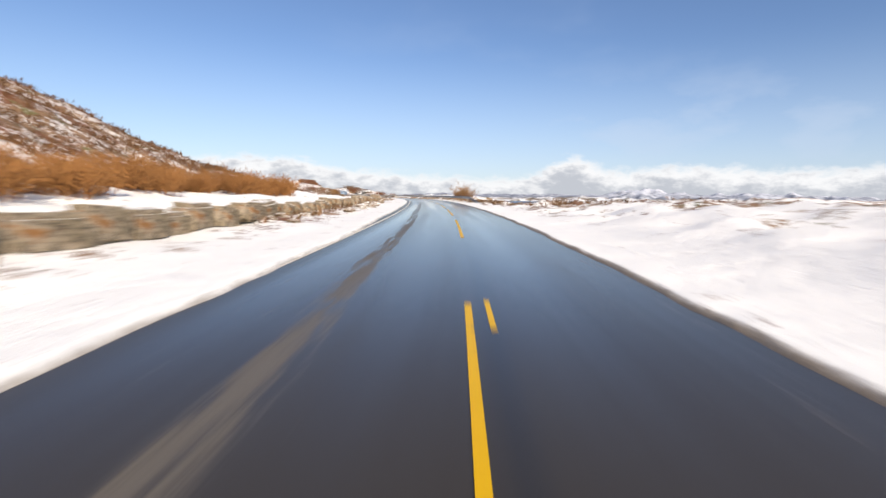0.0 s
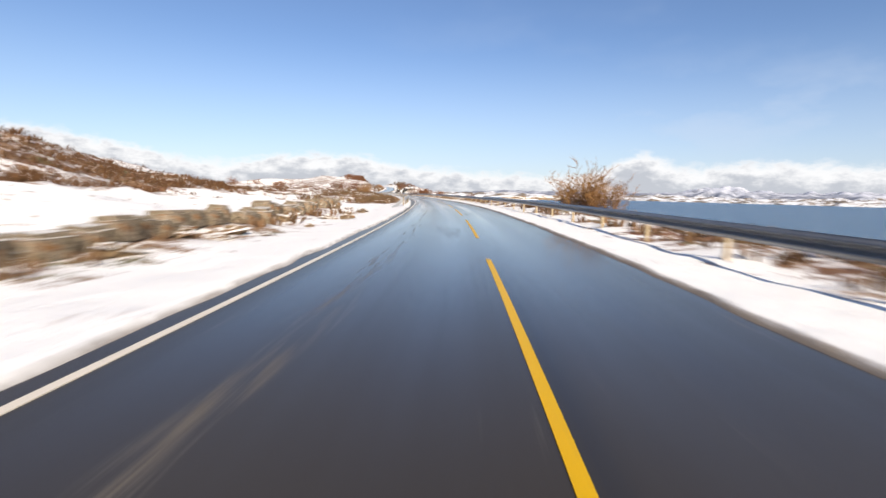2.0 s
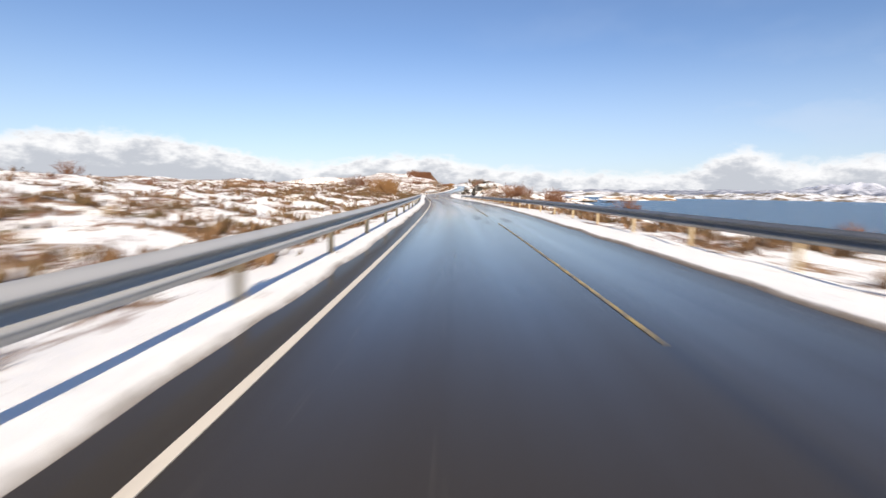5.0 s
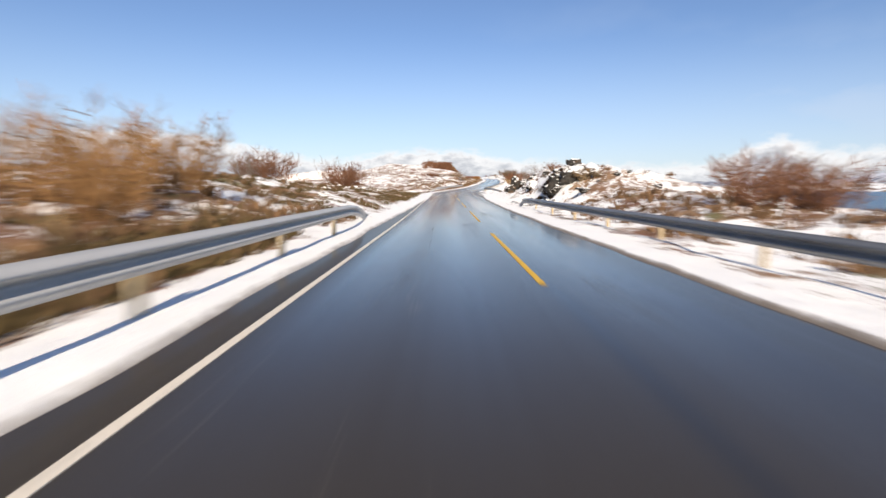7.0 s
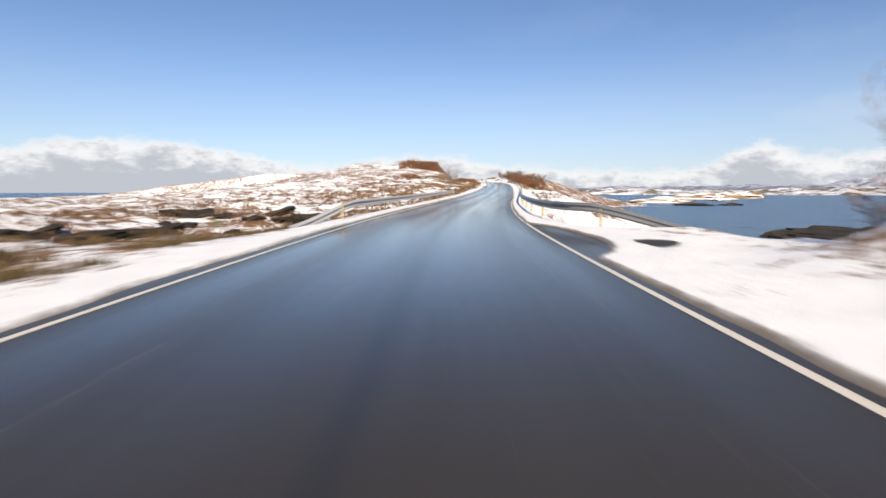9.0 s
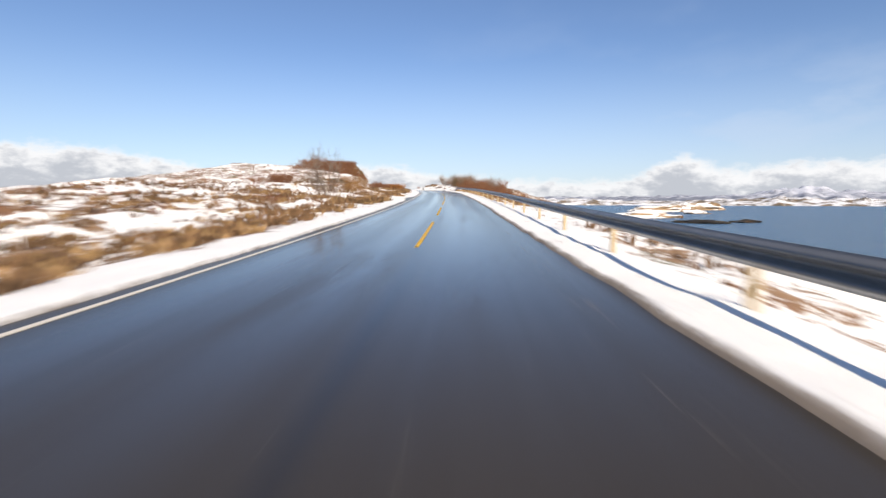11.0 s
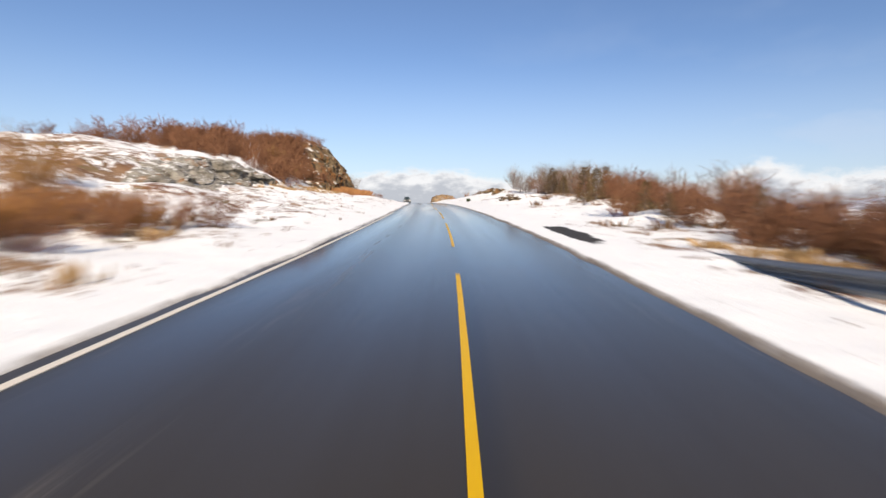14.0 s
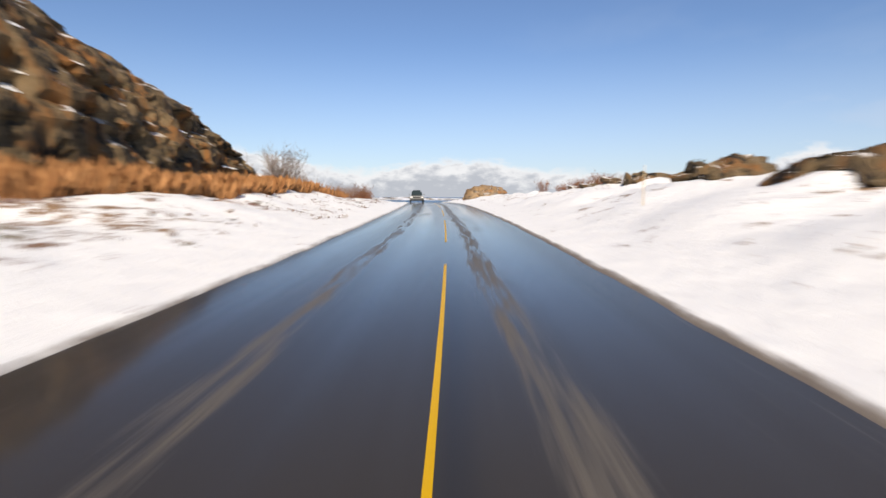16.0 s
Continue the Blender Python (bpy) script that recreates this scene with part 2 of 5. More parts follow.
def cliff_material(name, dim, capped):
    """Weathered face: dark upright cracks and seeps, ochre stains, snow on its ledges."""
    k = Mat(name, 0.85, 0, 0.3)
    p = k.coord()
    tall = k.coord("Object", (1, 1, 0.22))
    a, b, f = k.noise(p, 0.8, 5, 0.6), k.noise(p, 3.0, 6, 0.75), k.noise(p, 14, 4)
    crack, seep = k.noise(tall, 2.3, 5, 0.65), k.noise(tall, 0.9, 4, 0.6)
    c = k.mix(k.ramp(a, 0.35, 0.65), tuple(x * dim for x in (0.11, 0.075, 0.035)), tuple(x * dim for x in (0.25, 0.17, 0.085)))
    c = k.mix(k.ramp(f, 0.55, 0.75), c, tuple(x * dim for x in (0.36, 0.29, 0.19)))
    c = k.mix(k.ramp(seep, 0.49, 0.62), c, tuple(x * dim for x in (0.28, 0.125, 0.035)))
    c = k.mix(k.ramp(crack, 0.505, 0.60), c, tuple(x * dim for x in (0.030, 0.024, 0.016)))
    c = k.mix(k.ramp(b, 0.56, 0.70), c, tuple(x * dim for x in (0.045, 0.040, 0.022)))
    snow = k.ramp(k.math("ADD", k.up(), k.math("MULTIPLY", k.math("SUBTRACT", a, 0.5), 0.7)), 0.74 - capped, 0.84 - capped)
    k.col(k.mix(snow, c, SNOW))
    k.bump(k.math("ADD", k.math("ADD", b, k.math("MULTIPLY", f, 0.4)), k.math("MULTIPLY", crack, -0.8)), 0.9, 0.14)
    return k.m


def twig_material(name, dark, light):
    k = Mat(name, 0.8, 0, 0.2)
    c = k.mix(k.island(), dark, light)
    k.col(k.mix(k.math("MULTIPLY", k.rnd(), 0.4), c, tuple(x * 0.7 for x in light)))
    return k.m


def water_material():
    k = Mat("sea_water", 0.26, 0, 0.5)
    p = k.coord()
    k.col((0.045, 0.10, 0.165))
    w = k.math("ADD", k.noise(p, 0.55, 4, 0.6), k.math("MULTIPLY", k.noise(p, 0.08, 3), 2.0))
    k.bump(w, 0.7, 1.2)
    return k.m


def mountain_material():
    k = Mat("far_mountain", 0.95, 0, 0.1)
    p = k.coord()
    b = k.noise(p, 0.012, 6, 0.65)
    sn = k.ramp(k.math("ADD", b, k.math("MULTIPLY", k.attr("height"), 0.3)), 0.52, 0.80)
    # distance haze is put into the blue-grey rock and dimmed snow colours
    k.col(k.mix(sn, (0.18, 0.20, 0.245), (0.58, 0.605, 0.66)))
    return k.m


def shore_material():
    k = Mat("far_shore", 0.95, 0, 0.1)
    p = k.coord()
    b = k.noise(p, 0.03, 6, 0.7)
    c = k.mix(k.ramp(k.noise(p, 0.1, 4), 0.4, 0.6), (0.22, 0.16, 0.10), (0.12, 0.11, 0.09))
    k.col(k.mix(k.ramp(b, 0.42, 0.56), c, (0.78, 0.79, 0.80)))
    return k.m


def steel_material(name, low, high, rough):
    k = Mat(name, rough, 0.05, 0.22)
    p = k.coord()
    n = k.noise(p, 2.0, 5, 0.6)
    k.col(k.mix(n, low, high))
    k.rough(k.ramp(k.noise(p, 7.0), 0.3, 0.7, rough - 0.1, rough + 0.12))
    return k.m


M_GROUND, M_ROAD, M_ROCK = ground_material(), asphalt_material(), rock_material()
M_DARK_ROCK = rock_material("dark_wet_rock", 0.5, 0.06, (0.035, 0.032, 0.027), (0.11, 0.10, 0.085))
M_TIDAL = rock_material("tidal_rock", 0.45, -0.5, (0.035, 0.030, 0.022), (0.12, 0.095, 0.06))
M_MOSS_ROCK = rock_material("mossy_rock", 0.55, -0.05)
M_CLIFF = cliff_material("cliff_rock", 0.78, -0.13)
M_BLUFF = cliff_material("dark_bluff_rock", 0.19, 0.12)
M_LEDGE = cliff_material("olive_ledge_rock", 0.75, -0.20)
M_SLAB = rock_material("grey_slab_rock", 0.9, -0.14, (0.17, 0.15, 0.115), (0.36, 0.33, 0.275))
M_CAPPED = rock_material("snow_capped_rock", 0.6, 0.16)
M_KNOB = rock_material("tan_knob_rock", 1.05, -0.22)
M_WALL_STONE = rock_material("pale_wall_stone", 1.0, -0.15, (0.24, 0.19, 0.12), (0.42, 0.345, 0.25))
M_WORN = paint_material("worn_yellow_paint", (0.60, 0.42, 0.10), 0.42)
M_WHITE, M_YELLOW = paint_material("white_line_paint", (0.74, 0.67, 0.55)), paint_material("yellow_line_paint", (0.70, 0.41, 0.004))
M_RUST = twig_material("russet_twigs", (0.11, 0.048, 0.026), (0.25, 0.12, 0.06))
M_TAN = twig_material("tan_twigs", (0.17, 0.088, 0.036), (0.36, 0.20, 0.08))
M_GREY = twig_material("grey_twigs", (0.12, 0.095, 0.08), (0.30, 0.24, 0.19))
M_BARK = plain("bark", (0.13, 0.10, 0.085), 0.9)
M_HEATHER = twig_material("heather", (0.06, 0.036, 0.018), (0.23, 0.135, 0.07))
M_GRASS = twig_material("dry_grass", (0.22, 0.092, 0.032), (0.44, 0.225, 0.09))
M_GOLD = twig_material("golden_grass", (0.17, 0.10, 0.04), (0.44, 0.29, 0.14))
M_THICK = twig_material("orange_twigs", (0.19, 0.085, 0.025), (0.38, 0.18, 0.06))
M_DARK_HEATH = twig_material("dark_heath_twigs", (0.030, 0.022, 0.010), (0.15, 0.105, 0.045))
M_TUSSOCK = twig_material("tussock_grass", (0.05, 0.034, 0.016), (0.23, 0.15, 0.075))
M_HILL = twig_material("rust_heath_twigs", (0.045, 0.024, 0.011), (0.17, 0.085, 0.036))
M_PINE = twig_material("brown_needles", (0.055, 0.038, 0.016), (0.19, 0.125, 0.055))
M_GREEN = twig_material("dark_needles", (0.03, 0.045, 0.02), (0.09, 0.11, 0.04))
M_WATER, M_MOUNT, M_SHORE = water_material(), mountain_material(), shore_material()
M_STEEL = steel_material("galvanised_steel", (0.38, 0.38, 0.37), (0.52, 0.52, 0.505), 0.46)
# the right rails' shade is put into this darker copy of the steel
M_SHADED_STEEL = steel_material("shaded_side_steel", (0.10, 0.105, 0.11), (0.21, 0.215, 0.22), 0.34)
M_WOOD = plain("weathered_post_wood", (0.42, 0.33, 0.20), 0.85, vary=0.3, scale=14)


# ---- the plan: the road's centre line every 20 m, its height above the sea ----
XY = [(-5.36, -59.73), (-2.71, -39.9), (-0.86, -19.98), (0.21, -0.01), (0.58, 20.0), (0.06, 40.0), (-1.06, 59.99), (-3.06, 79.93), (-5.91, 99.76), (-9.42, 119.5),
      (-13.72, 139.08), (-18.68, 158.5), (-24.15, 177.78), (-30.07, 196.9), (-36.47, 215.86), (-42.92, 234.79), (-49.45, 253.71), (-55.86, 272.67), (-61.42, 291.94),
      (-65.42, 311.59), (-68.59, 331.35), (-71.79, 351.09), (-75.24, 370.78), (-79.1, 390.39), (-83.58, 409.88), (-89.08, 429.11), (-95.53, 448.04), (-102.5, 466.79),
      (-109.59, 485.49), (-117.19, 503.98), (-125.3, 522.25), (-133.96, 540.27), (-143.17, 558.02), (-152.93, 575.47), (-162.91, 592.8), (-172.9, 610.13),
      (-182.89, 627.46), (-192.87, 644.78), (-202.86, 662.11), (-212.84, 679.44), (-222.83, 696.77)]
ZR = [2.45, 2.55, 2.65, 2.75, 3.04, 3.28, 3.46, 3.61, 3.71, 3.72, 3.74, 3.84, 3.97, 4.02, 3.96, 3.91, 3.98, 4.11, 4.25, 4.48, 4.88, 5.45, 6.17, 6.94, 7.69, 8.37, 8.91, 9.35,
      9.65, 9.89, 10.03, 9.93, 9.58, 9.02, 8.42, 7.82, 7.22, 6.62, 6.02, 5.42, 4.82]
XY, ZR = np.array(XY), np.array(ZR)
S0, S1 = -60.0, 740.0


def hermite(s, ys):
    u = np.clip((np.asarray(s, float) - S0) / 20.0, 0, len(ys) - 1.001)
    i = u.astype(int)
    u = u - i
    m = np.gradient(ys)
    return (2 * u**3 - 3 * u**2 + 1) * ys[i] + (u**3 - 2 * u**2 + u) * m[i] + (-2 * u**3 + 3 * u**2) * ys[i + 1] + (u**3 - u**2) * m[i + 1]


def heading(s):
    dx, dy = hermite(s + 2.0, XY[:, 0]) - hermite(s - 2.0, XY[:, 0]), hermite(s + 2.0, XY[:, 1]) - hermite(s - 2.0, XY[:, 1])
    n = np.hypot(dx, dy)
    return dx / n, dy / n


def place(s, d):
    """World x, y at s metres along the road and d metres right of its centre."""
    s = np.asarray(s, float)
    fx, fy = heading(s)
    return hermite(s, XY[:, 0]) + fy * d, hermite(s, XY[:, 1]) - fx * d


def road_z(s):
    return hermite(s, ZR)


def lattice(ix, iy, seed):
    h = (ix * 374761393 + iy * 668265263 + seed * 974711) & 0x7FFFFFFF
    h = ((h ^ (h >> 13)) * 1274126177) & 0x7FFFFFFF
    return ((h ^ (h >> 16)) & 0xFFFF) / 65535.0


def fbm(x, y, seed=0, octaves=4):
    total, amp, norm = 0.0, 1.0, 0.0
    for o in range(octaves):
        ix, iy = np.floor(x).astype(np.int64), np.floor(y).astype(np.int64)
        u, v = x - ix, y - iy
        u, v = u * u * (3 - 2 * u), v * v * (3 - 2 * v)
        a, b = lattice(ix, iy, seed + o), lattice(ix + 1, iy, seed + o)
        c, e = lattice(ix, iy + 1, seed + o), lattice(ix + 1, iy + 1, seed + o)
        total = total + amp * ((a * (1 - u) + b * u) * (1 - v) + (c * (1 - u) + e * u) * v)
        norm += amp
        amp *= 0.5
        x, y = x * 2.03 + 17.1, y * 2.03 - 9.7
    return total / norm


def table(s, d, ss, dd, rows):
    """Smooth bilinear lookup of a small table of heights."""
    rows = np.array(rows, float)
    i = np.clip(np.searchsorted(ss, s) - 1, 0, len(ss) - 2)
    j = np.clip(np.searchsorted(dd, d) - 1, 0, len(dd) - 2)
    ss, dd = np.array(ss, float), np.array(dd, float)
    u, v = np.clip((s - ss[i]) / (ss[i + 1] - ss[i]), 0, 1), np.clip((d - dd[j]) / (dd[j + 1] - dd[j]), 0, 1)
    u = u * u * (3 - 2 * u)
    return (rows[i, j] * (1 - u) + rows[i + 1, j] * u) * (1 - v) + (rows[i, j + 1] * (1 - u) + rows[i + 1, j + 1] * u) * v


LEFT_S = [-60, 60, 90, 120, 150, 200, 245, 283, 310, 345, 380, 400, 440, 475, 489, 505, 520, 534, 545, 700]
LEFT_D = [4.5, 8, 13, 17, 25, 50, 100, 200]
LEFT = [[-0.1, 0.1, 0, 0.1, 1, 14, 27, 22], [-0.1, 0.1, 0, 0.1, 1.2, 13.5, 26, 18], [-0.2, 0, 0, 0.1, 1, 8.5, 22, 12], [-0.2, -0.3, 0, 0.2, 0.8, 6.2, 12, 4], [-0.3, -0.4, 0, 0.2, 0.8, 2.2, 3.5, 1], [-0.3, -0.5, 0.2, 0.4, 0.9, 2, 4, 1], [0.1, 1, 1.5, 1.7, 1.9, 1.6, 0, -4], [0, 0.2, 0.9, 1, 0.9, 0.5, -0.5, -2.8], [-0.2, -1.2, -2, -2, -1, -0.6, -1, -2.8], [-0.1, -0.5, -0.3, -0.2, 0, -1.2, -1.6, -2.8]]
LEFT += [[0, 0.2, 0.4, 0.6, 0.8, -0.2, -2.6, -2.8], [0, 0.3, 0.6, 0.9, 1, 0.5, -5, -5], [0.1, 0.3, 0.7, 1.2, 1.7, 1.8, -5, -6], [0.15, 0.7, 1.4, 3.7, 4.6, 5, -3, -8], [0.15, 0.7, 1.4, 3.6, 5.8, 6.5, -3, -8], [0.15, 0.7, 1.5, 7, 7.8, 7.5, -3, -9], [0.15, 0.7, 1.5, 6.6, 7.4, 7.2, -3, -9], [0.15, 0.6, 1.2, 3.4, 4, 5.5, 4, -10], [0, 0.25, 0.4, 0.6, 1.2, 1.5, 0, -12], [0, 0.1, 0.1, 0, 0, 0, -6, -14]]
RIGHT_S = [-60, 0, 25, 45, 62, 80, 120, 160, 200, 238, 246, 250, 253.5, 256, 260, 267, 273, 279, 284, 288, 292, 297, 300, 308, 345, 354, 362, 381, 386, 398, 405, 440, 455, 470, 490, 505, 520, 540, 700]
RIGHT_D = [4.5, 7, 8.2, 11, 25, 50, 90, 200]
RIGHT = [[0.2, 0.77, 0.88, 1.15, 1.4, 0.5, -4, -8], [0.2, 0.7, 0.82, 1.1, 1.3, 0, -4, -8], [0, 0.21, 0.33, 0.6, 1.1, 0.4, -3, -8], [-0.1, 0.04, 0.12, 0.3, 0.9, 0.2, -4, -8], [-0.1, 0.0, -0.04, -0.15, -4.2, -5, -6, -8], [-0.1, 0.05, -0.07, -0.35, -5.2, -6, -7, -8], [-0.1, 0.15, 0.02, -0.3, -5.2, -6, -7, -8], [-0.2, -0.2, -0.41, -0.9, -4.6, -6, -7, -8], [-0.2, -0.4, -0.37, -0.3, -1.6, -5, -7, -8], [-0.1, -0.05, 0.15, 0.6, -1.0, -5, -6, -8]]
RIGHT += [[-0.1, 0.0, 0.24, 0.8, -0.8, -5, -6, -8], [-0.15, -0.1, 0.5, 1.3, 0, -5, -6, -8], [-0.2, -0.2, 0.7, 1.9, 0.3, -5, -6, -8], [-0.25, -0.1, 1.7, 2.6, 0.3, -5, -6, -8], [-0.3, 0.2, 2.0, 3.2, 0, -5, -6, -8], [-0.1, 0.4, 1.8, 3.3, -1.2, -5, -6, -8], [0.05, 0.5, 1.5, 2.9, -1.2, -5, -6, -8], [0.05, 0.6, 1.32, 3.0, -1.2, -5, -6, -8], [0, 0.4, 1.06, 2.6, -1.2, -5, -6, -8], [0, 0.2, 0.74, 2, -1.2, -5, -6, -9]]
RIGHT += [[0, 0.05, 0.12, 0.3, -1, -4.6, -6, -9], [0, 0, -0.03, -0.1, -2.6, -5, -6, -9], [-0.1, -0.9, -1.53, -3, -5, -6, -7, -9], [-0.25, -2.4, -3.06, -4.6, -6, -7, -8, -9], [-0.3, -1.5, -2.31, -4.2, -6.4, -7, -9, -10], [-0.3, -0.9, -1.11, -1.6, -5.5, -8, -9.5, -11], [-0.2, -0.5, -0.56, -0.9, -6.5, -9, -10, -11], [-0.2, -0.5, -0.56, -0.9, -6.8, -9.5, -10, -12], [-0.2, -0.8, -1.34, -2.6, -8, -10, -11, -12], [-0.2, -1.5, -2.55, -5, -9, -11, -11, -12]]
RIGHT += [[-0.2, -0.7, -0.97, -1.6, -6.5, -11, -11, -12], [0, -0.14, -0.25, -0.5, -4.6, -11, -12, -13], [0.1, 0.14, 0.19, 0.3, -3.5, -11, -11, -13], [0.25, 0.46, 0.56, 0.8, 0.6, -7, -13, -15], [0.35, 0.8, 0.97, 1.35, 1.6, -6, -13, -15], [0.4, 1.1, 1.39, 2.05, 2.5, -6, -13, -15], [0.4, 1.05, 1.27, 1.8, 2, -6, -13, -15], [0.2, 0.63, 0.74, 1, 1, -6, -13, -15], [0, 0.14, 0.17, 0.25, 0, -1, -10, -14]]
# where the snow begins beside the asphalt
EDGE_L = ([-60, 5, 12, 24, 70, 96, 112, 235, 250, 258, 263, 277, 282, 288, 385, 389, 392, 393.5, 395, 455, 474, 740], [2.9, 2.92, 3.02, 3.28, 3.25, 3.12, 3.42, 3.45, 3.15, 3.0, 2.80, 2.80, 3.05, 3.35, 3.2, 3.65, 3.65, 3.4, 3.08, 2.95, 2.9, 2.9])
EDGE_R = ([-60, 150, 200, 248, 258, 265, 280, 290.4, 291.6, 293.4, 296, 298.0, 299.2, 325, 360, 395, 430, 460, 740], [2.4, 2.4, 2.12, 2.1, 2.35, 2.5, 3.3, 3.3, 3.95, 4.3, 4.1, 3.8, 3.1, 3.1, 2.65, 2.5, 2.35, 2.4, 2.4])


def edge_left(s):
    return np.interp(s, *EDGE_L) + (fbm(s * 0.9, s * 0 + 3.3, 5, 3) - 0.5) * 0.22


def edge_right(s):
    return np.interp(s, *EDGE_R) + (fbm(s * 0.9, s * 0 + 8.3, 6, 3) - 0.5) * 0.22


def ground_z(s, d):
    """Height of the ground beside the road."""
    s, d = np.asarray(s, float), np.asarray(d, float)
    left, e = d < 0, np.where(d < 0, edge_left(s), edge_right(s))
    a = np.abs(d)
    rise = np.where(left, table(s, a, LEFT_S, LEFT_D, LEFT), table(s, a, RIGHT_S, RIGHT_D, RIGHT))
    x, y = place(s, d)
    off = a - e
    w = np.clip((off - 0.5) / 6.0, 0, 1)
    rough = (fbm(x * 0.09, y * 0.09, 11, 4) - 0.5) * 2.6 * np.clip((off - 3) / 25, 0, 1) + (fbm(x * 0.45, y * 0.45, 12, 4) - 0.5) * 1.0 * w
    lip = np.clip(off / 0.15, 0, 1) * 0.075 - 0.04
    blend = np.clip((off - 0.6) / 2.0, 0, 1)
    h = lip + (rise + rough) * blend + (fbm(x * 1.3, y * 1.3, 13, 3) - 0.5) * 0.10 * np.clip(off / 0.8, 0, 1)
    lumpy = np.clip((s - 248) / 6, 0, 1) * np.clip((291 - s) / 5, 0, 1) * 1.1 + np.clip((s - 455) / 12, 0, 1) * 0.45 + np.clip((58 - s) / 10, 0, 1) * 0.7
    h = h + np.where(left, 0.0, lumpy) * (fbm(x * 0.75, y * 0.75, 14, 3) - 0.5) * np.clip((off - 1.8) / 2.5, 0, 1)
    # far out the land slips under the sea
    k = np.clip((a - 200) / 38, 0, 1)
    k = k * k * (3 - 2 * k)
    return (road_z(s) + np.where(off < 0, -0.12, h)) * (1 - k) - 3.0 * k


def bare_cover(s, d):
    """0 under snow to 1 where heath shows."""
    x, y = place(s, d)
    left = d < 0
    lev_l = np.interp(s, [-60, 10, 60, 95, 110, 200, 235, 285, 300, 345, 420, 450, 470, 520, 560], [.40, .40, .40, .42, .50, .52, .76, .80, .64, .50, .42, .40, .22, .14, .34])
    lev_r = np.interp(s, [-60, 20, 40, 60, 85, 112, 128, 150, 200, 230, 250, 280, 300, 350, 385, 402, 440, 460, 560], [.18, .22, .40, .50, .66, .66, .48, .52, .62, .64, .40, .20, .30, .28, .22, .60, .58, .14, .12])
    lev = np.where(left, lev_l, lev_r)
    off = np.abs(d) - np.where(left, edge_left(s), edge_right(s))
    wob = (fbm(x * 0.12, y * 0.12, 23, 3) - 0.5) * 6.0

    def band(v, a, b, soft):
        return np.clip((v - a) / soft + 0.5, 0, 1) * np.clip((b - v) / soft + 0.5, 0, 1)

    field = -0.40 * left * band(s, -90, 110, 2) * np.clip((off - np.where(s > 88, 1.0, 5.2)) / 0.4, 0, 1) * band(off, -5, 19 + wob * 0.3, 1.5)
    hill = 0.62 * left * band(s + wob, -200, 122, 16) * np.clip((off - 19.5 - wob * 0.3) / 1.5, 0, 1) + 0.30 * left * band(s + wob, 425, 540, 10) * np.clip((off - 12) / 1.5, 0, 1)
    hill = hill + ~left * (0.45 * band(s, 395, 560, 20) * np.clip((off - 16) / 6, 0, 1) + 0.40 * band(s + wob, 448, 482, 6) * np.clip((off - 6 - wob * 0.2) / 1.5, 0, 1) + 0.14 * band(s, 246, 289, 6) * band(off, 2.6, 9.5, 1) + 0.22 * band(s, -99, 45, 8) * np.clip((off - 7.5 - wob * 0.3) / 2, 0, 1))
    hill = hill + left * (0.14 * band(s, 12, 95, 4) * band(off, 1.8, 4.6, 0.6) + 0.10 * band(s, 192, 238, 3) * band(off, 1.4, 2.8, 0.3) - 0.25 * band(s, 100, 185, 4) * band(off, -1, 1.4, 0.4))
    clump = (fbm(x * 0.95, y * 0.95, 25, 3) - 0.5) * np.where(left & (s > 234) & (s < 302), 1.2, np.where(left & (s > 96) & (s < 446), 1.5, np.where(~left & (s > 60) & (s < 292), 1.3, 0.0)))
    hill = hill + left * (0.30 * band(s + wob, 108, 150, 6) * band(off + wob * 0.1, 4.6, 7.4, 1.2) + 0.8 * band(s, 217, 230, 2) * band(off, 1.5, 3.2, 0.4) + 0.6 * band(s, 377.5, 384, 1.5) * band(off, 1.0, 4.2, 0.8))
    return np.clip(lev + field + hill + clump + (fbm(x * 0.22, y * 0.22, 21, 5) - 0.5) * np.where(left & (s > 232) & (s < 304), 0.8, 1.25), 0, 1) * np.where(left & (s > 100) & (s < 238), np.clip((off - 1.0) / 0.5, 0, 1), np.where(left & (s > 240) & (s < 440), np.clip((off - 0.8) / 1.2, 0, 1), np.where(~left & (s > 195) & (s < 256), np.clip((off - 0.8) / 0.7, 0, 1), np.clip((off - 1.2) / 2.2, 0, 1))))


# ---- building helpers ----
def link(name, verts, faces, mat, parent=None, label="", smooth=False):
    me = bpy.data.meshes.new(name)
    me.from_pydata([tuple(v) for v in verts], [], faces)
    me.materials.append(mat)
    if smooth:
        me.polygons.foreach_set("use_smooth", [True] * len(me.polygons))
    ob = new(name, me)
    if parent is not None:
        ob.parent = parent
    if label:
        ob["label"] = label
    return ob


def part(name, bm, mat, parent, label=""):
    me = bpy.data.meshes.new(name)
    bm.to_mesh(me)
    bm.free()
    me.materials.append(mat)
    ob = new(name, me)
    ob.parent = parent
    if label:
        ob["label"] = label
    return ob


def grid_faces(nr, nc):
    i = np.arange(nr - 1)[:, None] * nc + np.arange(nc - 1)[None, :]
    return np.stack([i, i + 1, i + nc + 1, i + nc], -1).reshape(-1, 4).tolist()


def float_attr(ob, name, values):
    at = ob.data.attributes.new(name, "FLOAT", "POINT")
    at.data.foreach_set("value", np.asarray(values, np.float32).ravel())


# ---- the ground, one sheet ----
# bare tarmac showing in the snow: along, across, half length, half width
PATCHES = ((292.8, 5.4, 1.0, 0.6), (448.6, 3.6, 3.6, 0.45))


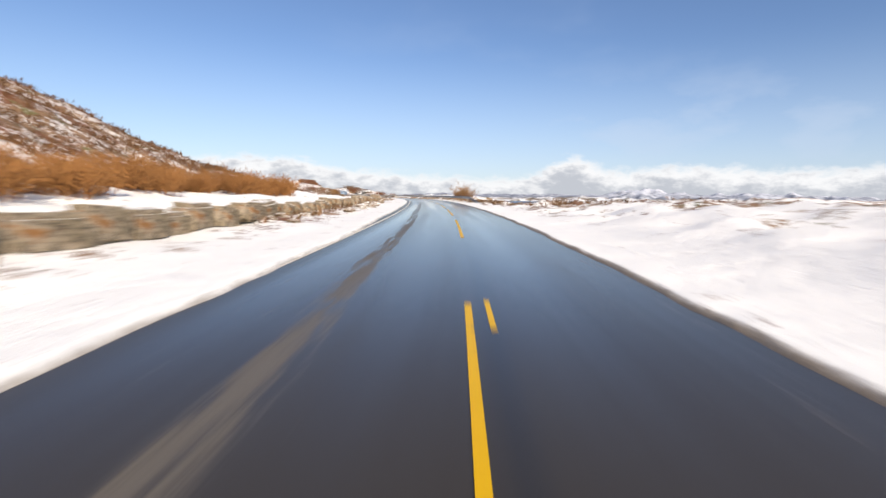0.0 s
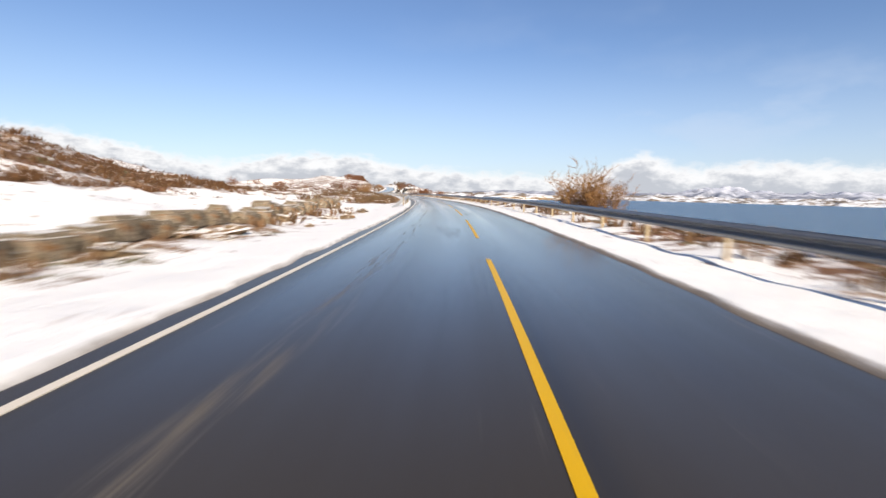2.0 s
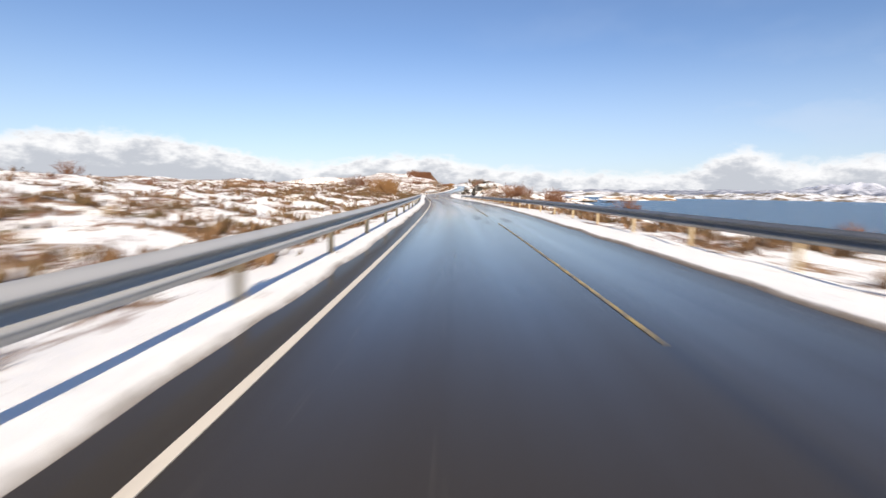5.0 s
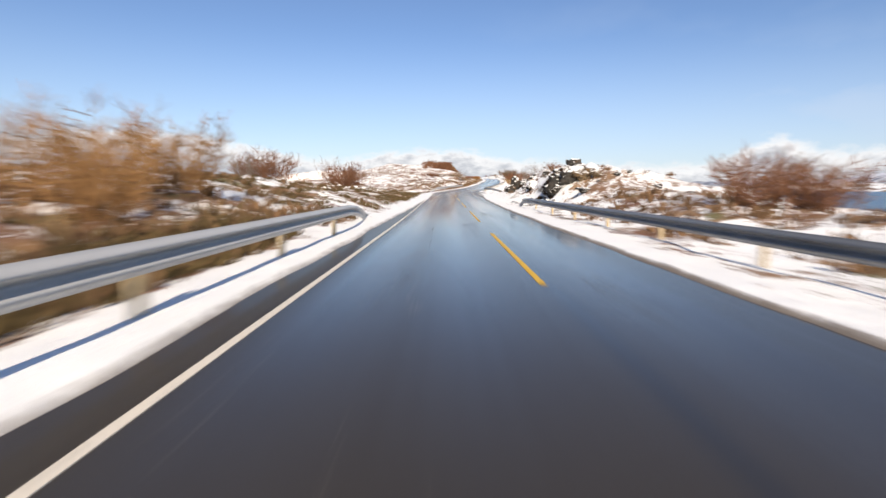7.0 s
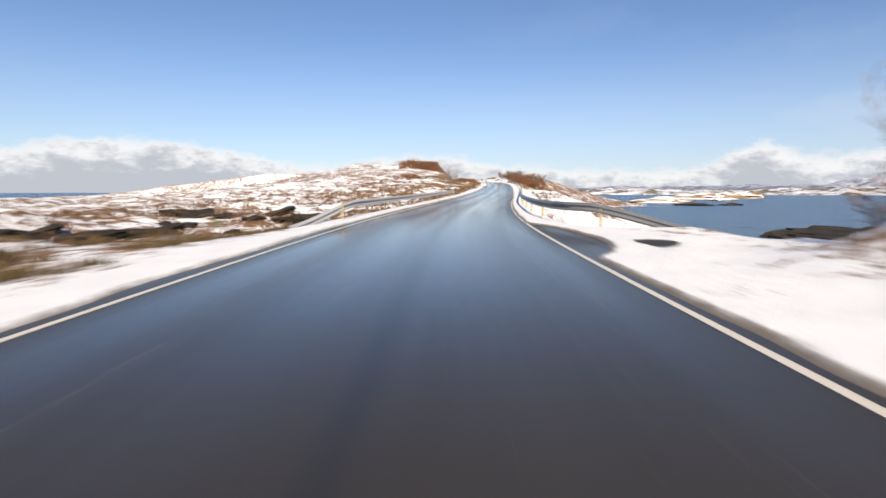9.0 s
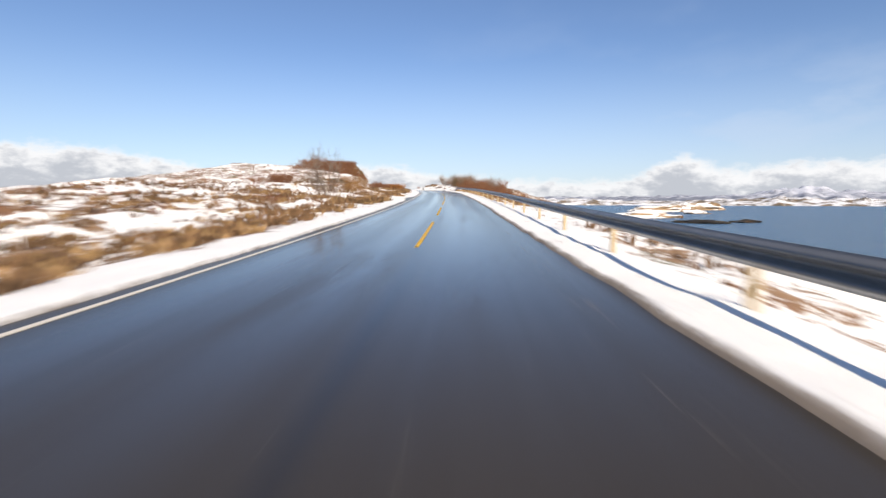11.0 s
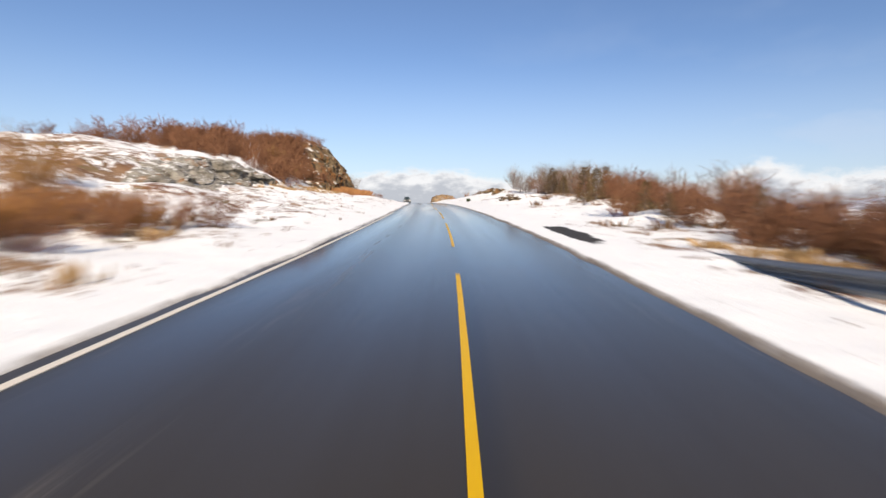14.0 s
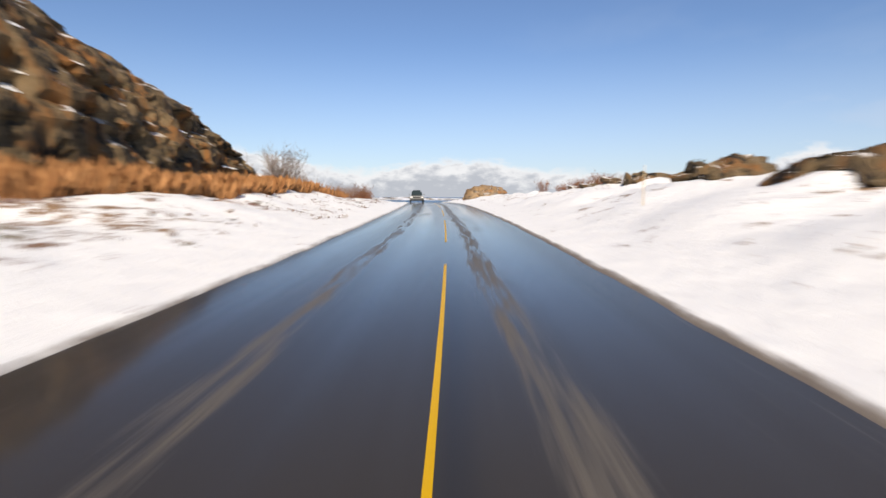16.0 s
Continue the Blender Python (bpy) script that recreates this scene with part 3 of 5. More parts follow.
def build_ground():
    s = np.concatenate([np.arange(S0, 560, 0.8), np.arange(560, S1 - 0.1, 3.0)])
    offs = np.concatenate([[0, .07, .15, .3, .5, .75, 1.05, 1.4, 1.8], np.arange(2.25, 14, 0.55), np.arange(14, 34, 1.1), np.arange(34, 80, 2.2), np.arange(80, 241, 5.0)])
    el, er = edge_left(s), edge_right(s)
    cols = [-(el + o) for o in offs[::-1]] + [0 * s] + [er + o for o in offs]
    D = np.stack(cols, 1)
    S = np.repeat(s[:, None], D.shape[1], 1)
    X, Y = place(S, D)
    Z = ground_z(S, D)
    mid = len(offs)
    Z[:, mid] = road_z(s) - 0.15
    ob = link("ground", np.stack([X, Y, Z], -1).reshape(-1, 3), grid_faces(*D.shape), M_GROUND, smooth=True)
    float_attr(ob, "cover", bare_cover(S, D))
    off = np.abs(D) - np.where(D < 0, el[:, None], er[:, None])
    side = np.where(D > 0, 1.0, 0.75)
    float_attr(ob, "slush", np.clip(1 - off / 0.38, 0, 1) * side)
    float_attr(ob, "paved", np.max([np.exp(-(((S - a) / l) ** 2 + ((D - b) / w) ** 2)) for a, b, l, w in PATCHES], 0))
    tagged(ob, "snow-covered coastal ground with brown heath showing through", "ground", kind="structure")


build_ground()

sea = link("water", [(-5000, -2500, 0), (5000, -2500, 0), (5000, 6000, 0), (-5000, 6000, 0)], [(0, 1, 2, 3)], M_WATER)
tagged(sea, "dark blue sea with small ripples", "water", kind="structure")


# ---- the road and its lines ----
def build_road():
    s = np.concatenate([np.arange(S0, 560, 0.8), np.arange(560, S1 - 0.1, 3.0)])
    mid = np.linspace(-1, 1, 72)
    D = np.where(mid < 0, mid * (edge_left(s)[:, None] + 0.12), mid * (edge_right(s)[:, None] + 0.12))
    S = np.repeat(s[:, None], len(mid), 1)
    X, Y = place(S, D)
    Z = road_z(S) - 0.0035 * np.abs(D) - 0.006 * (np.exp(-((np.abs(np.abs(D) - 1.0) / 0.35) ** 2)))
    ob = link("road", np.stack([X, Y, Z], -1).reshape(-1, 3), grid_faces(*S.shape), M_ROAD, smooth=True)
    uv = ob.data.uv_layers.new(name="UVMap")
    idx = np.empty(len(ob.data.loops), np.int32)
    ob.data.loops.foreach_get("vertex_index", idx)
    uv.data.foreach_set("uv", np.stack([D.ravel()[idx], S.ravel()[idx]], -1).astype(np.float32).ravel())
    left = np.interp(S, [-60, 12, 40, 70, 100, 125, 225, 238, 252, 275, 284, 300, 425, 440, 470, 485, 497, 506, 740], [.95, .9, .7, .5, .35, .2, .2, .4, .62, .66, .2, .1, .12, .42, .3, .45, .75, .7, .7])
    near = np.interp(S, [-60, 100, 250, 460, 486, 500, 740], [.1, .1, .1, .1, .45, .82, .82])
    mid_l = np.interp(S, [-60, 0, 12, 30, 255, 263, 268, 274, 290, 440, 490, 740], [-1.55, -1.52, -1.72, -2.0, -1.5, -1.1, -1.15, -1.6, -1.8, -1.7, -1.42, -1.75])
    mid_r = np.interp(S, [-60, 494, 500, 518, 740], [.78, .78, .66, .45, .45])
    wander = (fbm(S * 0.12, S * 0 + 1.5, 31, 2) - 0.5) * 0.22
    lane = left * np.exp(-((D - mid_l + wander) / np.interp(S, [235, 250, 280, 290], [.23, .31, .31, .23])) ** 4) + near * np.exp(-((D - mid_r + wander) / 0.25) ** 4)
    lane = lane + 0.25 * np.exp(-((D - 2.3) / 0.4) ** 2) + 0.15 * np.exp(-((D + 2.6) / 0.3) ** 2)
    float_attr(ob, "slush", np.clip(lane, 0, 1))
    rut = np.exp(-(((D + 2.35) / 0.45) ** 2)) + np.exp(-(((D + 0.85) / 0.5) ** 2)) + np.exp(-(((D - 0.85) / 0.9) ** 2))
    float_attr(ob, "wet", np.clip(0.74 + 0.26 * rut, 0, 1) * np.clip(1.0 - (np.abs(D) - 2.6) / 0.9, 0.55, 1))
    float_attr(ob, "seam", np.exp(-((D - 0.12) / 0.10) ** 2) * 0.5)
    return tagged(ob, "wet dark grey asphalt road with slush streaks", "road", kind="structure")


road = build_road()


LINE_L = ([-60, 18, 34, 50, 80, 126, 205, 254, 270, 286, 364, 392, 422, 452, 470], [-.1, -.14, -.03, -.07, -.08, -.02, -.03, -.06, .05, -.12, -.05, .05, .1, .07, .05])
LINE_C = ([-60, 95, 112, 128, 145, 205, 235, 345, 355, 375, 388, 404, 420, 434, 446, 462, 480, 492], [0, 0.0, 0.07, 0.11, 0.11, 0.05, 0.0, 0, 0.0, -0.05, 0.05, 0.05, -0.05, 0.05, 0.02, -0.05, -0.2, 0.0])


def camber(d):
    return -0.0035 * abs(d)


def line_piece(name, a, b, d, width, mat):
    s = np.linspace(a, b, max(2, int((b - a) / 1.5) + 1))
    drift = np.interp(s, *(LINE_L if d < -2 else LINE_C)) if d < 2 else 0.0
    half, lift = width / 2, 0.007 + camber(d)
    rows = []
    for dd, h in ((d - half, lift - 0.012), (d - half, lift), (d + half, lift), (d + half, lift - 0.012)):
        x, y = place(s, dd + drift)
        rows.append(np.stack([x, y, road_z(s) + h], -1))
    return link(name, np.stack(rows, 1).reshape(-1, 3), grid_faces(len(s), 4), mat, road)


for k in range(10):
    line_piece("edge_line", S0 + 52.4 * k, S0 + 52.4 * k + 52.4, -2.95, 0.085, M_WHITE)
for a, b in ((262, 296), (296, 330), (330, 372)):
    line_piece("edge_line", a, b, 3.15, 0.10, M_WHITE)
# long dashes with short gaps, laid in four runs
RUNS = ((-46.8, 12.0, 18, 8.0), (164.0, 12.0, 10, 7.3), (353.6, 11.45, 7, 7.4), (432.7, 12.0, 24, 8.3))
for first, step, count, length in RUNS:
    for k in range(count):
        a = first + step * k
        if first < 0 and k == 4:
            line_piece("centre_dash", 4.4, 5.6, 0.14, 0.06, M_YELLOW)
            continue
        worn = 134 < a < 224
        line_piece("centre_dash", a, a + length, 0.0, 0.06 if worn or 108 < a < 140 else 0.045 if a > 476 else 0.065 if a > 428 else 0.075 if 224 < a < 300 else 0.09, M_WORN if worn else M_YELLOW)
line_piece("centre_dash", -12, 5.4, -0.08, 0.075, M_YELLOW)


# ---- guardrails ----
def guardrail(s0, s1, track, label, sunk=6.0, sunk_end=6.0, steel=M_STEEL, rise=((0,), (0.60,)), gap=4.0):
    d = float(np.interp(s0, *track))
    holder = new("guardrail")
    x0, y0 = place(s0, d)
    base = Vector((float(x0), float(y0), float(ground_z(s0, d))))
    holder.location = base
    s = np.concatenate([np.arange(s0, s0 + 8, 0.4), np.arange(s0 + 8, s1 + 0.1, 2.0)])
    dd = np.interp(s, *track)
    ramp = np.clip(np.minimum((s - s0) / sunk, (s1 - s) / sunk_end), 0, 1)
    ramp = ramp * ramp * (3 - 2 * ramp)
    zc = road_z(s) + np.interp(s, *rise) * ramp - 0.10 * (1 - ramp)
    flare = (1 - ramp) * 0.7 * (1 if d > 0 else -1)
    inward = -1 if d > 0 else 1
    # folded profile, height and depth towards the road
    prof = [(h, 0.0425 * (1 - math.cos(2 * math.pi * h / 0.157))) for h in (-0.157 + 0.314 * k / 20 for k in range(21))]
    rows = []
    for h, o in prof:
        x, y = place(s, dd + flare + inward * o)
        rows.append(np.stack([x, y, zc + h], -1))
    for h, o in prof[::-1]:
        x, y = place(s, dd + flare + inward * (o - 0.006))
        rows.append(np.stack([x, y, zc + h], -1))
    rows.append(rows[0])
    v = np.stack(rows, 1).reshape(-1, 3) - np.array(base)
    beam = link("beam", v, grid_faces(len(s), len(rows)), steel, holder, "folded steel beam", smooth=True)
    beam.data.set_sharp_from_angle(angle=radians(60))
    bm = bmesh.new()
    bmesh.ops.create_cube(bm, size=1.0)
    for w in bm.verts:
        w.co = Vector((w.co.x * 0.09, w.co.y * 0.10, (w.co.z + 0.5) * 1.3 - 0.62))
    bmesh.ops.bevel(bm, geom=bm.edges[:], offset=0.008, segments=1, affect="EDGES")
    post_mesh = bpy.data.meshes.new("post")
    bm.to_mesh(post_mesh)
    bm.free()
    post_mesh.materials.append(M_WOOD)
    for q in np.arange(s0 + max(2.2, sunk * 0.7), s1 - sunk_end * 0.8, gap):
        x, y = place(q, np.interp(q, *track) + (0.09 if d > 0 else -0.09))
        fx, fy = heading(q)
        p = new("post", post_mesh)
        p.parent = holder
        p.location = Vector((float(x), float(y), float(road_z(q)) + float(np.interp(q, *rise)) - 0.60)) - base
        p.rotation_euler = (0, 0, math.atan2(-fx, fy))
    return tagged(holder, label, "guardrail", "guardrails beside the road")


guardrail(94, 240.5, ([94, 110, 205], [-3.65, -3.7, -4.05]), "galvanised steel guardrail on wooden posts in snow", 6.0, 9.0)
guardrail(297, 346, ([297], [-4.1]), "galvanised steel guardrail on wooden posts above a cove")
guardrail(58, 254.5, ([58, 140, 205, 235, 248, 254], [4.8, 4.7, 4.45, 4.1, 3.9, 3.6]), "steel guardrail coloured dark for its shaded face, on wooden posts beside the water", steel=M_SHADED_STEEL, rise=((58, 150, 205, 222, 248), (0.60, 0.60, 0.37, 0.44, 0.44)))
guardrail(296.6, 445.5, ([296.6, 297.6, 298.6, 299.8, 301.5, 305, 320, 350, 378], [7.4, 6.7, 5.7, 4.8, 4.3, 4.05, 3.9, 4.0, 4.35]), "steel guardrail coloured dark for its shaded face, on wooden posts on a slope", 2.6, 12.0, M_SHADED_STEEL, ((297, 340, 380), (0.60, 0.60, 0.565)), 4.98)


# ---- rocks ----
def rock_mesh(seed, flatten=0.6, blocky=0.8, mat=None, fineness=3):
    bm = bmesh.new()
    bmesh.ops.create_icosphere(bm, subdivisions=fineness, radius=1.0)
    o = Vector((seed * 7.3, seed * 3.1, seed * 5.7))
    for v in bm.verts:
        n = v.co.normalized()
        r = 1 + 0.42 * noise.noise(n * 1.1 + o) + 0.20 * noise.noise(n * 2.7 + o) + blocky * 0.25 * (noise.cell(n * 2.0 + o) - 0.5) + 0.07 * noise.noise(n * 7 + o)
        v.co = Vector((n.x * r, n.y * r, n.z * r * flatten))
    me = bpy.data.meshes.new("rock")
    bm.to_mesh(me)
    bm.free()
    me.materials.append(mat or M_ROCK)
    return me


ROCKS = [rock_mesh(k, 0.5 + 0.08 * (k % 4)) for k in range(7)]
MOSS_ROCKS = [rock_mesh(k + 21, 0.6, 0.8, M_MOSS_ROCK) for k in range(4)]
CAPPED_ROCKS = [rock_mesh(k + 41, 0.65, 0.7, M_CAPPED) for k in range(5)]
DARK_ROCKS = [rock_mesh(k + 11, 0.75, 0.6, M_DARK_ROCK) for k in range(5)]
TIDAL_ROCKS = [rock_mesh(k + 71, 0.7, 0.7, M_TIDAL) for k in range(4)]
rng = random.Random(4)


def rock(s, d, size, label, stretch=1.0, sink=0.35, group="", tall=1.0, meshes=None):
    ob = new("rock", rng.choice(meshes or ROCKS))
    x, y = place(s, d)
    z = float(ground_z(s, d))
    fx, fy = heading(s)
    ob.location = (float(x), float(y), z + size * 0.5 * tall * (1 - 2 * sink) * 0.6)
    ob.rotation_euler = (rng.uniform(-.2, .2), rng.uniform(-.2, .2), math.atan2(-fx, fy) + rng.uniform(-.5, .5))
    ob.scale = (size * 0.5, size * 0.5 * stretch, size * 0.5 * tall)
    return tagged(ob, label, "rock", group)


# ---- shrubs and small trees without leaves ----
def prism(verts, faces, p, q, r0, r1):
    ax = q - p
    n = ax.length
    if n < 1e-5:
        return
    ax /= n
    a = ax.orthogonal().normalized()
    b = ax.cross(a)
    k = len(verts)
    for c, r in ((p, r0), (q, r1)):
        for w in (0.0, 2.0944, 4.1888):
            verts.append(c + (a * math.cos(w) + b * math.sin(w)) * r)
    for i in range(3):
        j = (i + 1) % 3
        faces.append((k + i, k + j, k + 3 + j, k + 3 + i))


def shrub(seed, height, spread, stems, twigs, mat, thick=0.02, fine=0.007):
    """Stems that rise from one root, and a crown of fine twigs."""
    r = random.Random(seed)
    sv, sf, tv, tf = [Vector((0, 0, -0.6))], [], [], []
    for _ in range(stems):
        a, lean = r.uniform(0, 6.283), r.uniform(0.05, 1.0) ** 0.7 * spread
        h = height * r.uniform(0.6, 1.0) * (1 - 0.3 * (lean / spread) ** 2)
        base = Vector((math.cos(a), math.sin(a), 0)) * r.uniform(0, 0.75) * spread
        base.z = -0.2
        prev, pts = base, [base]
        first = len(sv)
        for k in range(1, 5):
            u = k / 4
            p = Vector((base.x + math.cos(a) * lean * u ** 1.3, base.y + math.sin(a) * lean * u ** 1.3, h * u)) + Vector((r.uniform(-1, 1), r.uniform(-1, 1), 0)) * 0.05 * height
            prism(sv, sf, prev, p, thick * (1.1 - (k - 1) / 4), thick * (1.1 - k / 4 * 0.92))
            if k > 1:
                sf.append((len(sv) - 6, len(sv) - 7, len(sv) - 8))
            pts.append(p)
            prev = p
        for i in range(3):
            sf.append((0, first + (i + 1) % 3, first + i))
        for _t in range(twigs):
            u = r.uniform(0.12, 1.0) * 4
            i = min(3, int(u))
            p = pts[i].lerp(pts[i + 1], u - i)
            if p.z < 0.05:
                continue
            d = Vector((r.gauss(0, 1) + math.cos(a) * 0.4, r.gauss(0, 1) + math.sin(a) * 0.4, abs(r.gauss(0.8, 0.6)))).normalized()
            ln = height * r.uniform(0.12, 0.28)
            m = p + d * ln * 0.55
            prism(tv, tf, p, m, fine * 1.5, fine)
            for _w in range(2):
                e = m + (d + Vector((r.uniform(-.8, .8), r.uniform(-.8, .8), r.uniform(-.2, .7)))).normalized() * ln * r.uniform(.4, .8)
                prism(tv, tf, m, e, fine, fine * 0.5)
    holder = new("shrub")
    link("stem", sv, sf, M_BARK if thick > 0.03 else mat, holder)
    tagged(link("crown", tv, tf, mat, holder), kind="stuff")
    return holder


def plant(proto, s, d, scale, label, group, category="shrub", turn=None):
    x, y = place(s, d)
    m = pose(float(x), float(y), float(ground_z(s, d)) - 0.05, 0, 0, rng.uniform(0, 360) if turn is None else turn)
    ob = copy_thing(proto, m)
    ob.scale = (scale, scale, scale * rng.uniform(0.88, 1.12))
    return tagged(ob, label, category, group)


def thicket(name, spots, protos, label):
    """A dense stand whose plants cannot be told apart: one body of stems and twigs."""
    verts, faces, base = [], [], 0
    data = []
    for q in protos:
        v = np.concatenate([np.array([w.co for w in o.data.vertices]) for o in q.children])
        f, k = [], 0
        for o in q.children:
            f += [[i + k for i in g.vertices] for g in o.data.polygons]
            k += len(o.data.vertices)
        data.append((v, f))
    for s, d, sc in spots:
        v, f = rng.choice(data)
        x, y = place(s, d)
        a, tall = rng.uniform(0, 6.283), rng.uniform(0.88, 1.12)
        c, e = math.cos(a) * sc, math.sin(a) * sc
        verts.append(np.stack([v[:, 0] * c - v[:, 1] * e + float(x), v[:, 0] * e + v[:, 1] * c + float(y), v[:, 2] * sc * tall + float(ground_z(s, d)) - 0.05], -1))
        faces += [[i + base for i in g] for g in f]
        base += len(v)
    return tagged(link(name, np.concatenate(verts), faces, protos[0].children[0].data.materials[0]), label, "thicket", kind="stuff")


SH_TAN = [shrub(10 + k, 2.5, 1.2, 26, 12, M_TAN, 0.018, 0.010) for k in range(3)]
SH_RUST = [shrub(20 + k, 2.7, 1.4, 26, 13, M_RUST, 0.020, 0.012) for k in range(4)]
FAR_RUST = [shrub(50 + k, 2.7, 1.4, 20, 11, M_RUST, 0.022, 0.015) for k in range(3)]
SH_GREY = [shrub(30 + k, 4.0, 1.5, 14, 22, M_GREY, 0.034, 0.010) for k in range(3)]
SH_THICK = [shrub(40 + k, 2.9, 2.0, 38, 14, M_THICK, 0.020, 0.015) for k in range(3)]
SH_GREEN = [shrub(60, 0.75, 0.26, 16, 34, M_GREEN, 0.010, 0.010)]
PROTOS = FAR_RUST + SH_GREEN + SH_THICK + SH_TAN + SH_RUST + SH_GREY



def conifer(seed, height):
    """A young brownish pine: one stem, whorls of short boughs with needles."""
    r = random.Random(seed)
    sv, sf, tv, tf = [], [], [], []
    prism(sv, sf, Vector((0, 0, -0.3)), Vector((0, 0, height * 0.97)), 0.045, 0.008)
    z = 0.2
    while z < height * 0.97:
        reach = 0.42 * height * (1 - z / height) ** 0.8 * r.uniform(0.75, 1.1)
        turn = r.uniform(0, 6.283)
        for k in range(7):
            a = turn + k * 0.9 + r.uniform(-.2, .2)
            way = Vector((math.cos(a), math.sin(a), r.uniform(0.1, 0.45)))
            p, q = Vector((0, 0, z)), Vector((0, 0, z)) + way * reach * r.uniform(0.7, 1.0)
            prism(sv, sf, p, q, 0.012, 0.005)
            for _ in range(12):
                m = p.lerp(q, r.uniform(0.25, 1.0))
                n = (way + Vector((r.gauss(0, .6), r.gauss(0, .6), r.gauss(0.3, .4)))).normalized()
                prism(tv, tf, m, m + n * r.uniform(0.10, 0.22), 0.016, 0.006)
        z += height * 0.075
    holder = new("pine")
    link("trunk", sv, sf, M_BARK, holder)
    tagged(link("crown", tv, tf, M_PINE, holder), kind="stuff")
    return holder


PINES = [conifer(70 + k, 2.4) for k in range(3)]
PROTOS += PINES
for s, d, sc in ((463, 8.6, .95), (466, 10.4, 1.0), (456, 9.2, .62), (452.5, 8.6, .5), (450, 10.4, .55), (470, 12.5, 1.0), (474, 10.5, .8), (491, 14.5, 1.25), (487, 13, 1.2), (481, 12.6, .7)):
    plant(rng.choice(PINES), s, d, sc, "young brown-green pine among leafless shrubs", "pines on the bank", "tree")
# tan thicket at the foot of the hill
thicket("willow_thicket", [(-14 + 90 * (k + rng.uniform(0, .9)) / 72, -rng.uniform(19.5, 24), rng.uniform(0.62, 0.92)) for k in range(72)], SH_THICK, "orange-tan leafless willow thicket at the foot of the hill")
for s, d, sc in ((433.5, -6.2, .42), (434.4, -7.2, .45), (411, -15, .4)):
    plant(rng.choice(SH_THICK), s, d, sc, "rusty tan leafless bush on the snowy slope", "scrub on the hill")
for k in range(26):
    s = rng.uniform(433, 444.5)
    plant(rng.choice(SH_THICK if k % 3 else SH_RUST), s, -5.6 - (s - 433) * 0.10 - rng.uniform(0, 2.4), rng.uniform(0.26, 0.38), "low rusty tan bush on the snowy slope", "scrub on the hill")
for k in range(18):
    plant(rng.choice(SH_RUST), rng.uniform(430, 438), -rng.uniform(8.8, 11.5), rng.uniform(0.32, 0.48), "low russet shrub on the snowy slope", "scrub on the hill")
for k in range(8):
    plant(rng.choice(SH_RUST), rng.uniform(422, 430), -rng.uniform(24, 33), rng.uniform(0.45, 0.65), "russet leafless shrub at the top of the slope", "scrub on the hill")
for k in range(10):
    plant(rng.choice(SH_TAN), rng.uniform(400, 406), -rng.uniform(9.4, 12.4), rng.uniform(0.28, 0.42), "low tan leafless shrub on the snowy slope", "scrub on the hill")
for k in range(14):
    plant(rng.choice(SH_RUST), rng.uniform(438, 448), -rng.uniform(6.2, 10.5), rng.uniform(0.26, 0.42), "low russet shrub on the snowy slope", "scrub on the hill")
for k in range(12):
    plant(rng.choice(SH_RUST), rng.uniform(428, 447), rng.uniform(7.0, 10), rng.uniform(0.3, 0.5), "low russet shrub behind the guardrail", "shrubs on the bank")
for k in range(16):
    plant(rng.choice(SH_RUST), rng.uniform(548, 605), -rng.uniform(8.5, 16), rng.uniform(0.5, 0.85), "russet leafless shrub beside the road", "roadside bushes")
for s, d, k, sc in ((92, 8.2, "t", 1.25), (93.2, 9.2, "t", 1.2), (91.4, 9.6, "t", 1.1), (94.4, 8.2, "t", .9), (229, -9.4, "t", 1.0), (230.5, -10, "t", 1.1), (228, -11, "t", .95), (231.6, -8.8, "t", 1.0), (227.8, -8.4, "t", .8),
                    (262, -17, "r", 1.25), (263.5, -18.5, "r", 1.3), (261, -19, "g", .8), (265, -20, "r", 1.1), (270, -12, "r", 1.05), (271, -13, "r", 1.15), (272.5, -11.5, "r", 1.0)):
    plant(rng.choice({"t": SH_TAN, "r": SH_RUST, "g": SH_GREY}[k]), s, d, sc, "leafless roadside bush on snowy heath", "roadside bushes")
for s, d, sc in ((238, 11.4, 1.0), (239.5, 12.8, .95), (236.5, 12.6, .95), (237.5, 14, .9), (222, 14.5, .8), (223.5, 15.5, .8), (231, 17, .65), (232, 18.2, .65), (230.2, 18.4, .6), (222, 25, .9), (226, 28, .8), (190, 30, .7), (150, -26, .6), (168, -38, .8), (205, -40, .8), (178, -30, .7), (300, -34, .8), (306, -30, .7), (279, 12, .5), (281, 12.6, .5), (283, 12, .45), (274, 12.5, .6), (275, 13.5, .6), (273, 13, .55), (290, 9.6, .6), (291.5, 10.5, .7), (294.4, 12.6, .7), (289.5, 12.5, .6)):
    plant(rng.choice(SH_RUST), s, d, sc, "russet leafless bush on snowy heath", "bushes on the heath")
plant(SH_GREY[2], 292.3, 12.0, 1.05, "small bare grey birch on a snowy knoll", "bare birches", "tree")
plant(SH_GREY[1], 384, -9.7, 1.05, "bare grey birch on the verge", "bare birches", "tree")
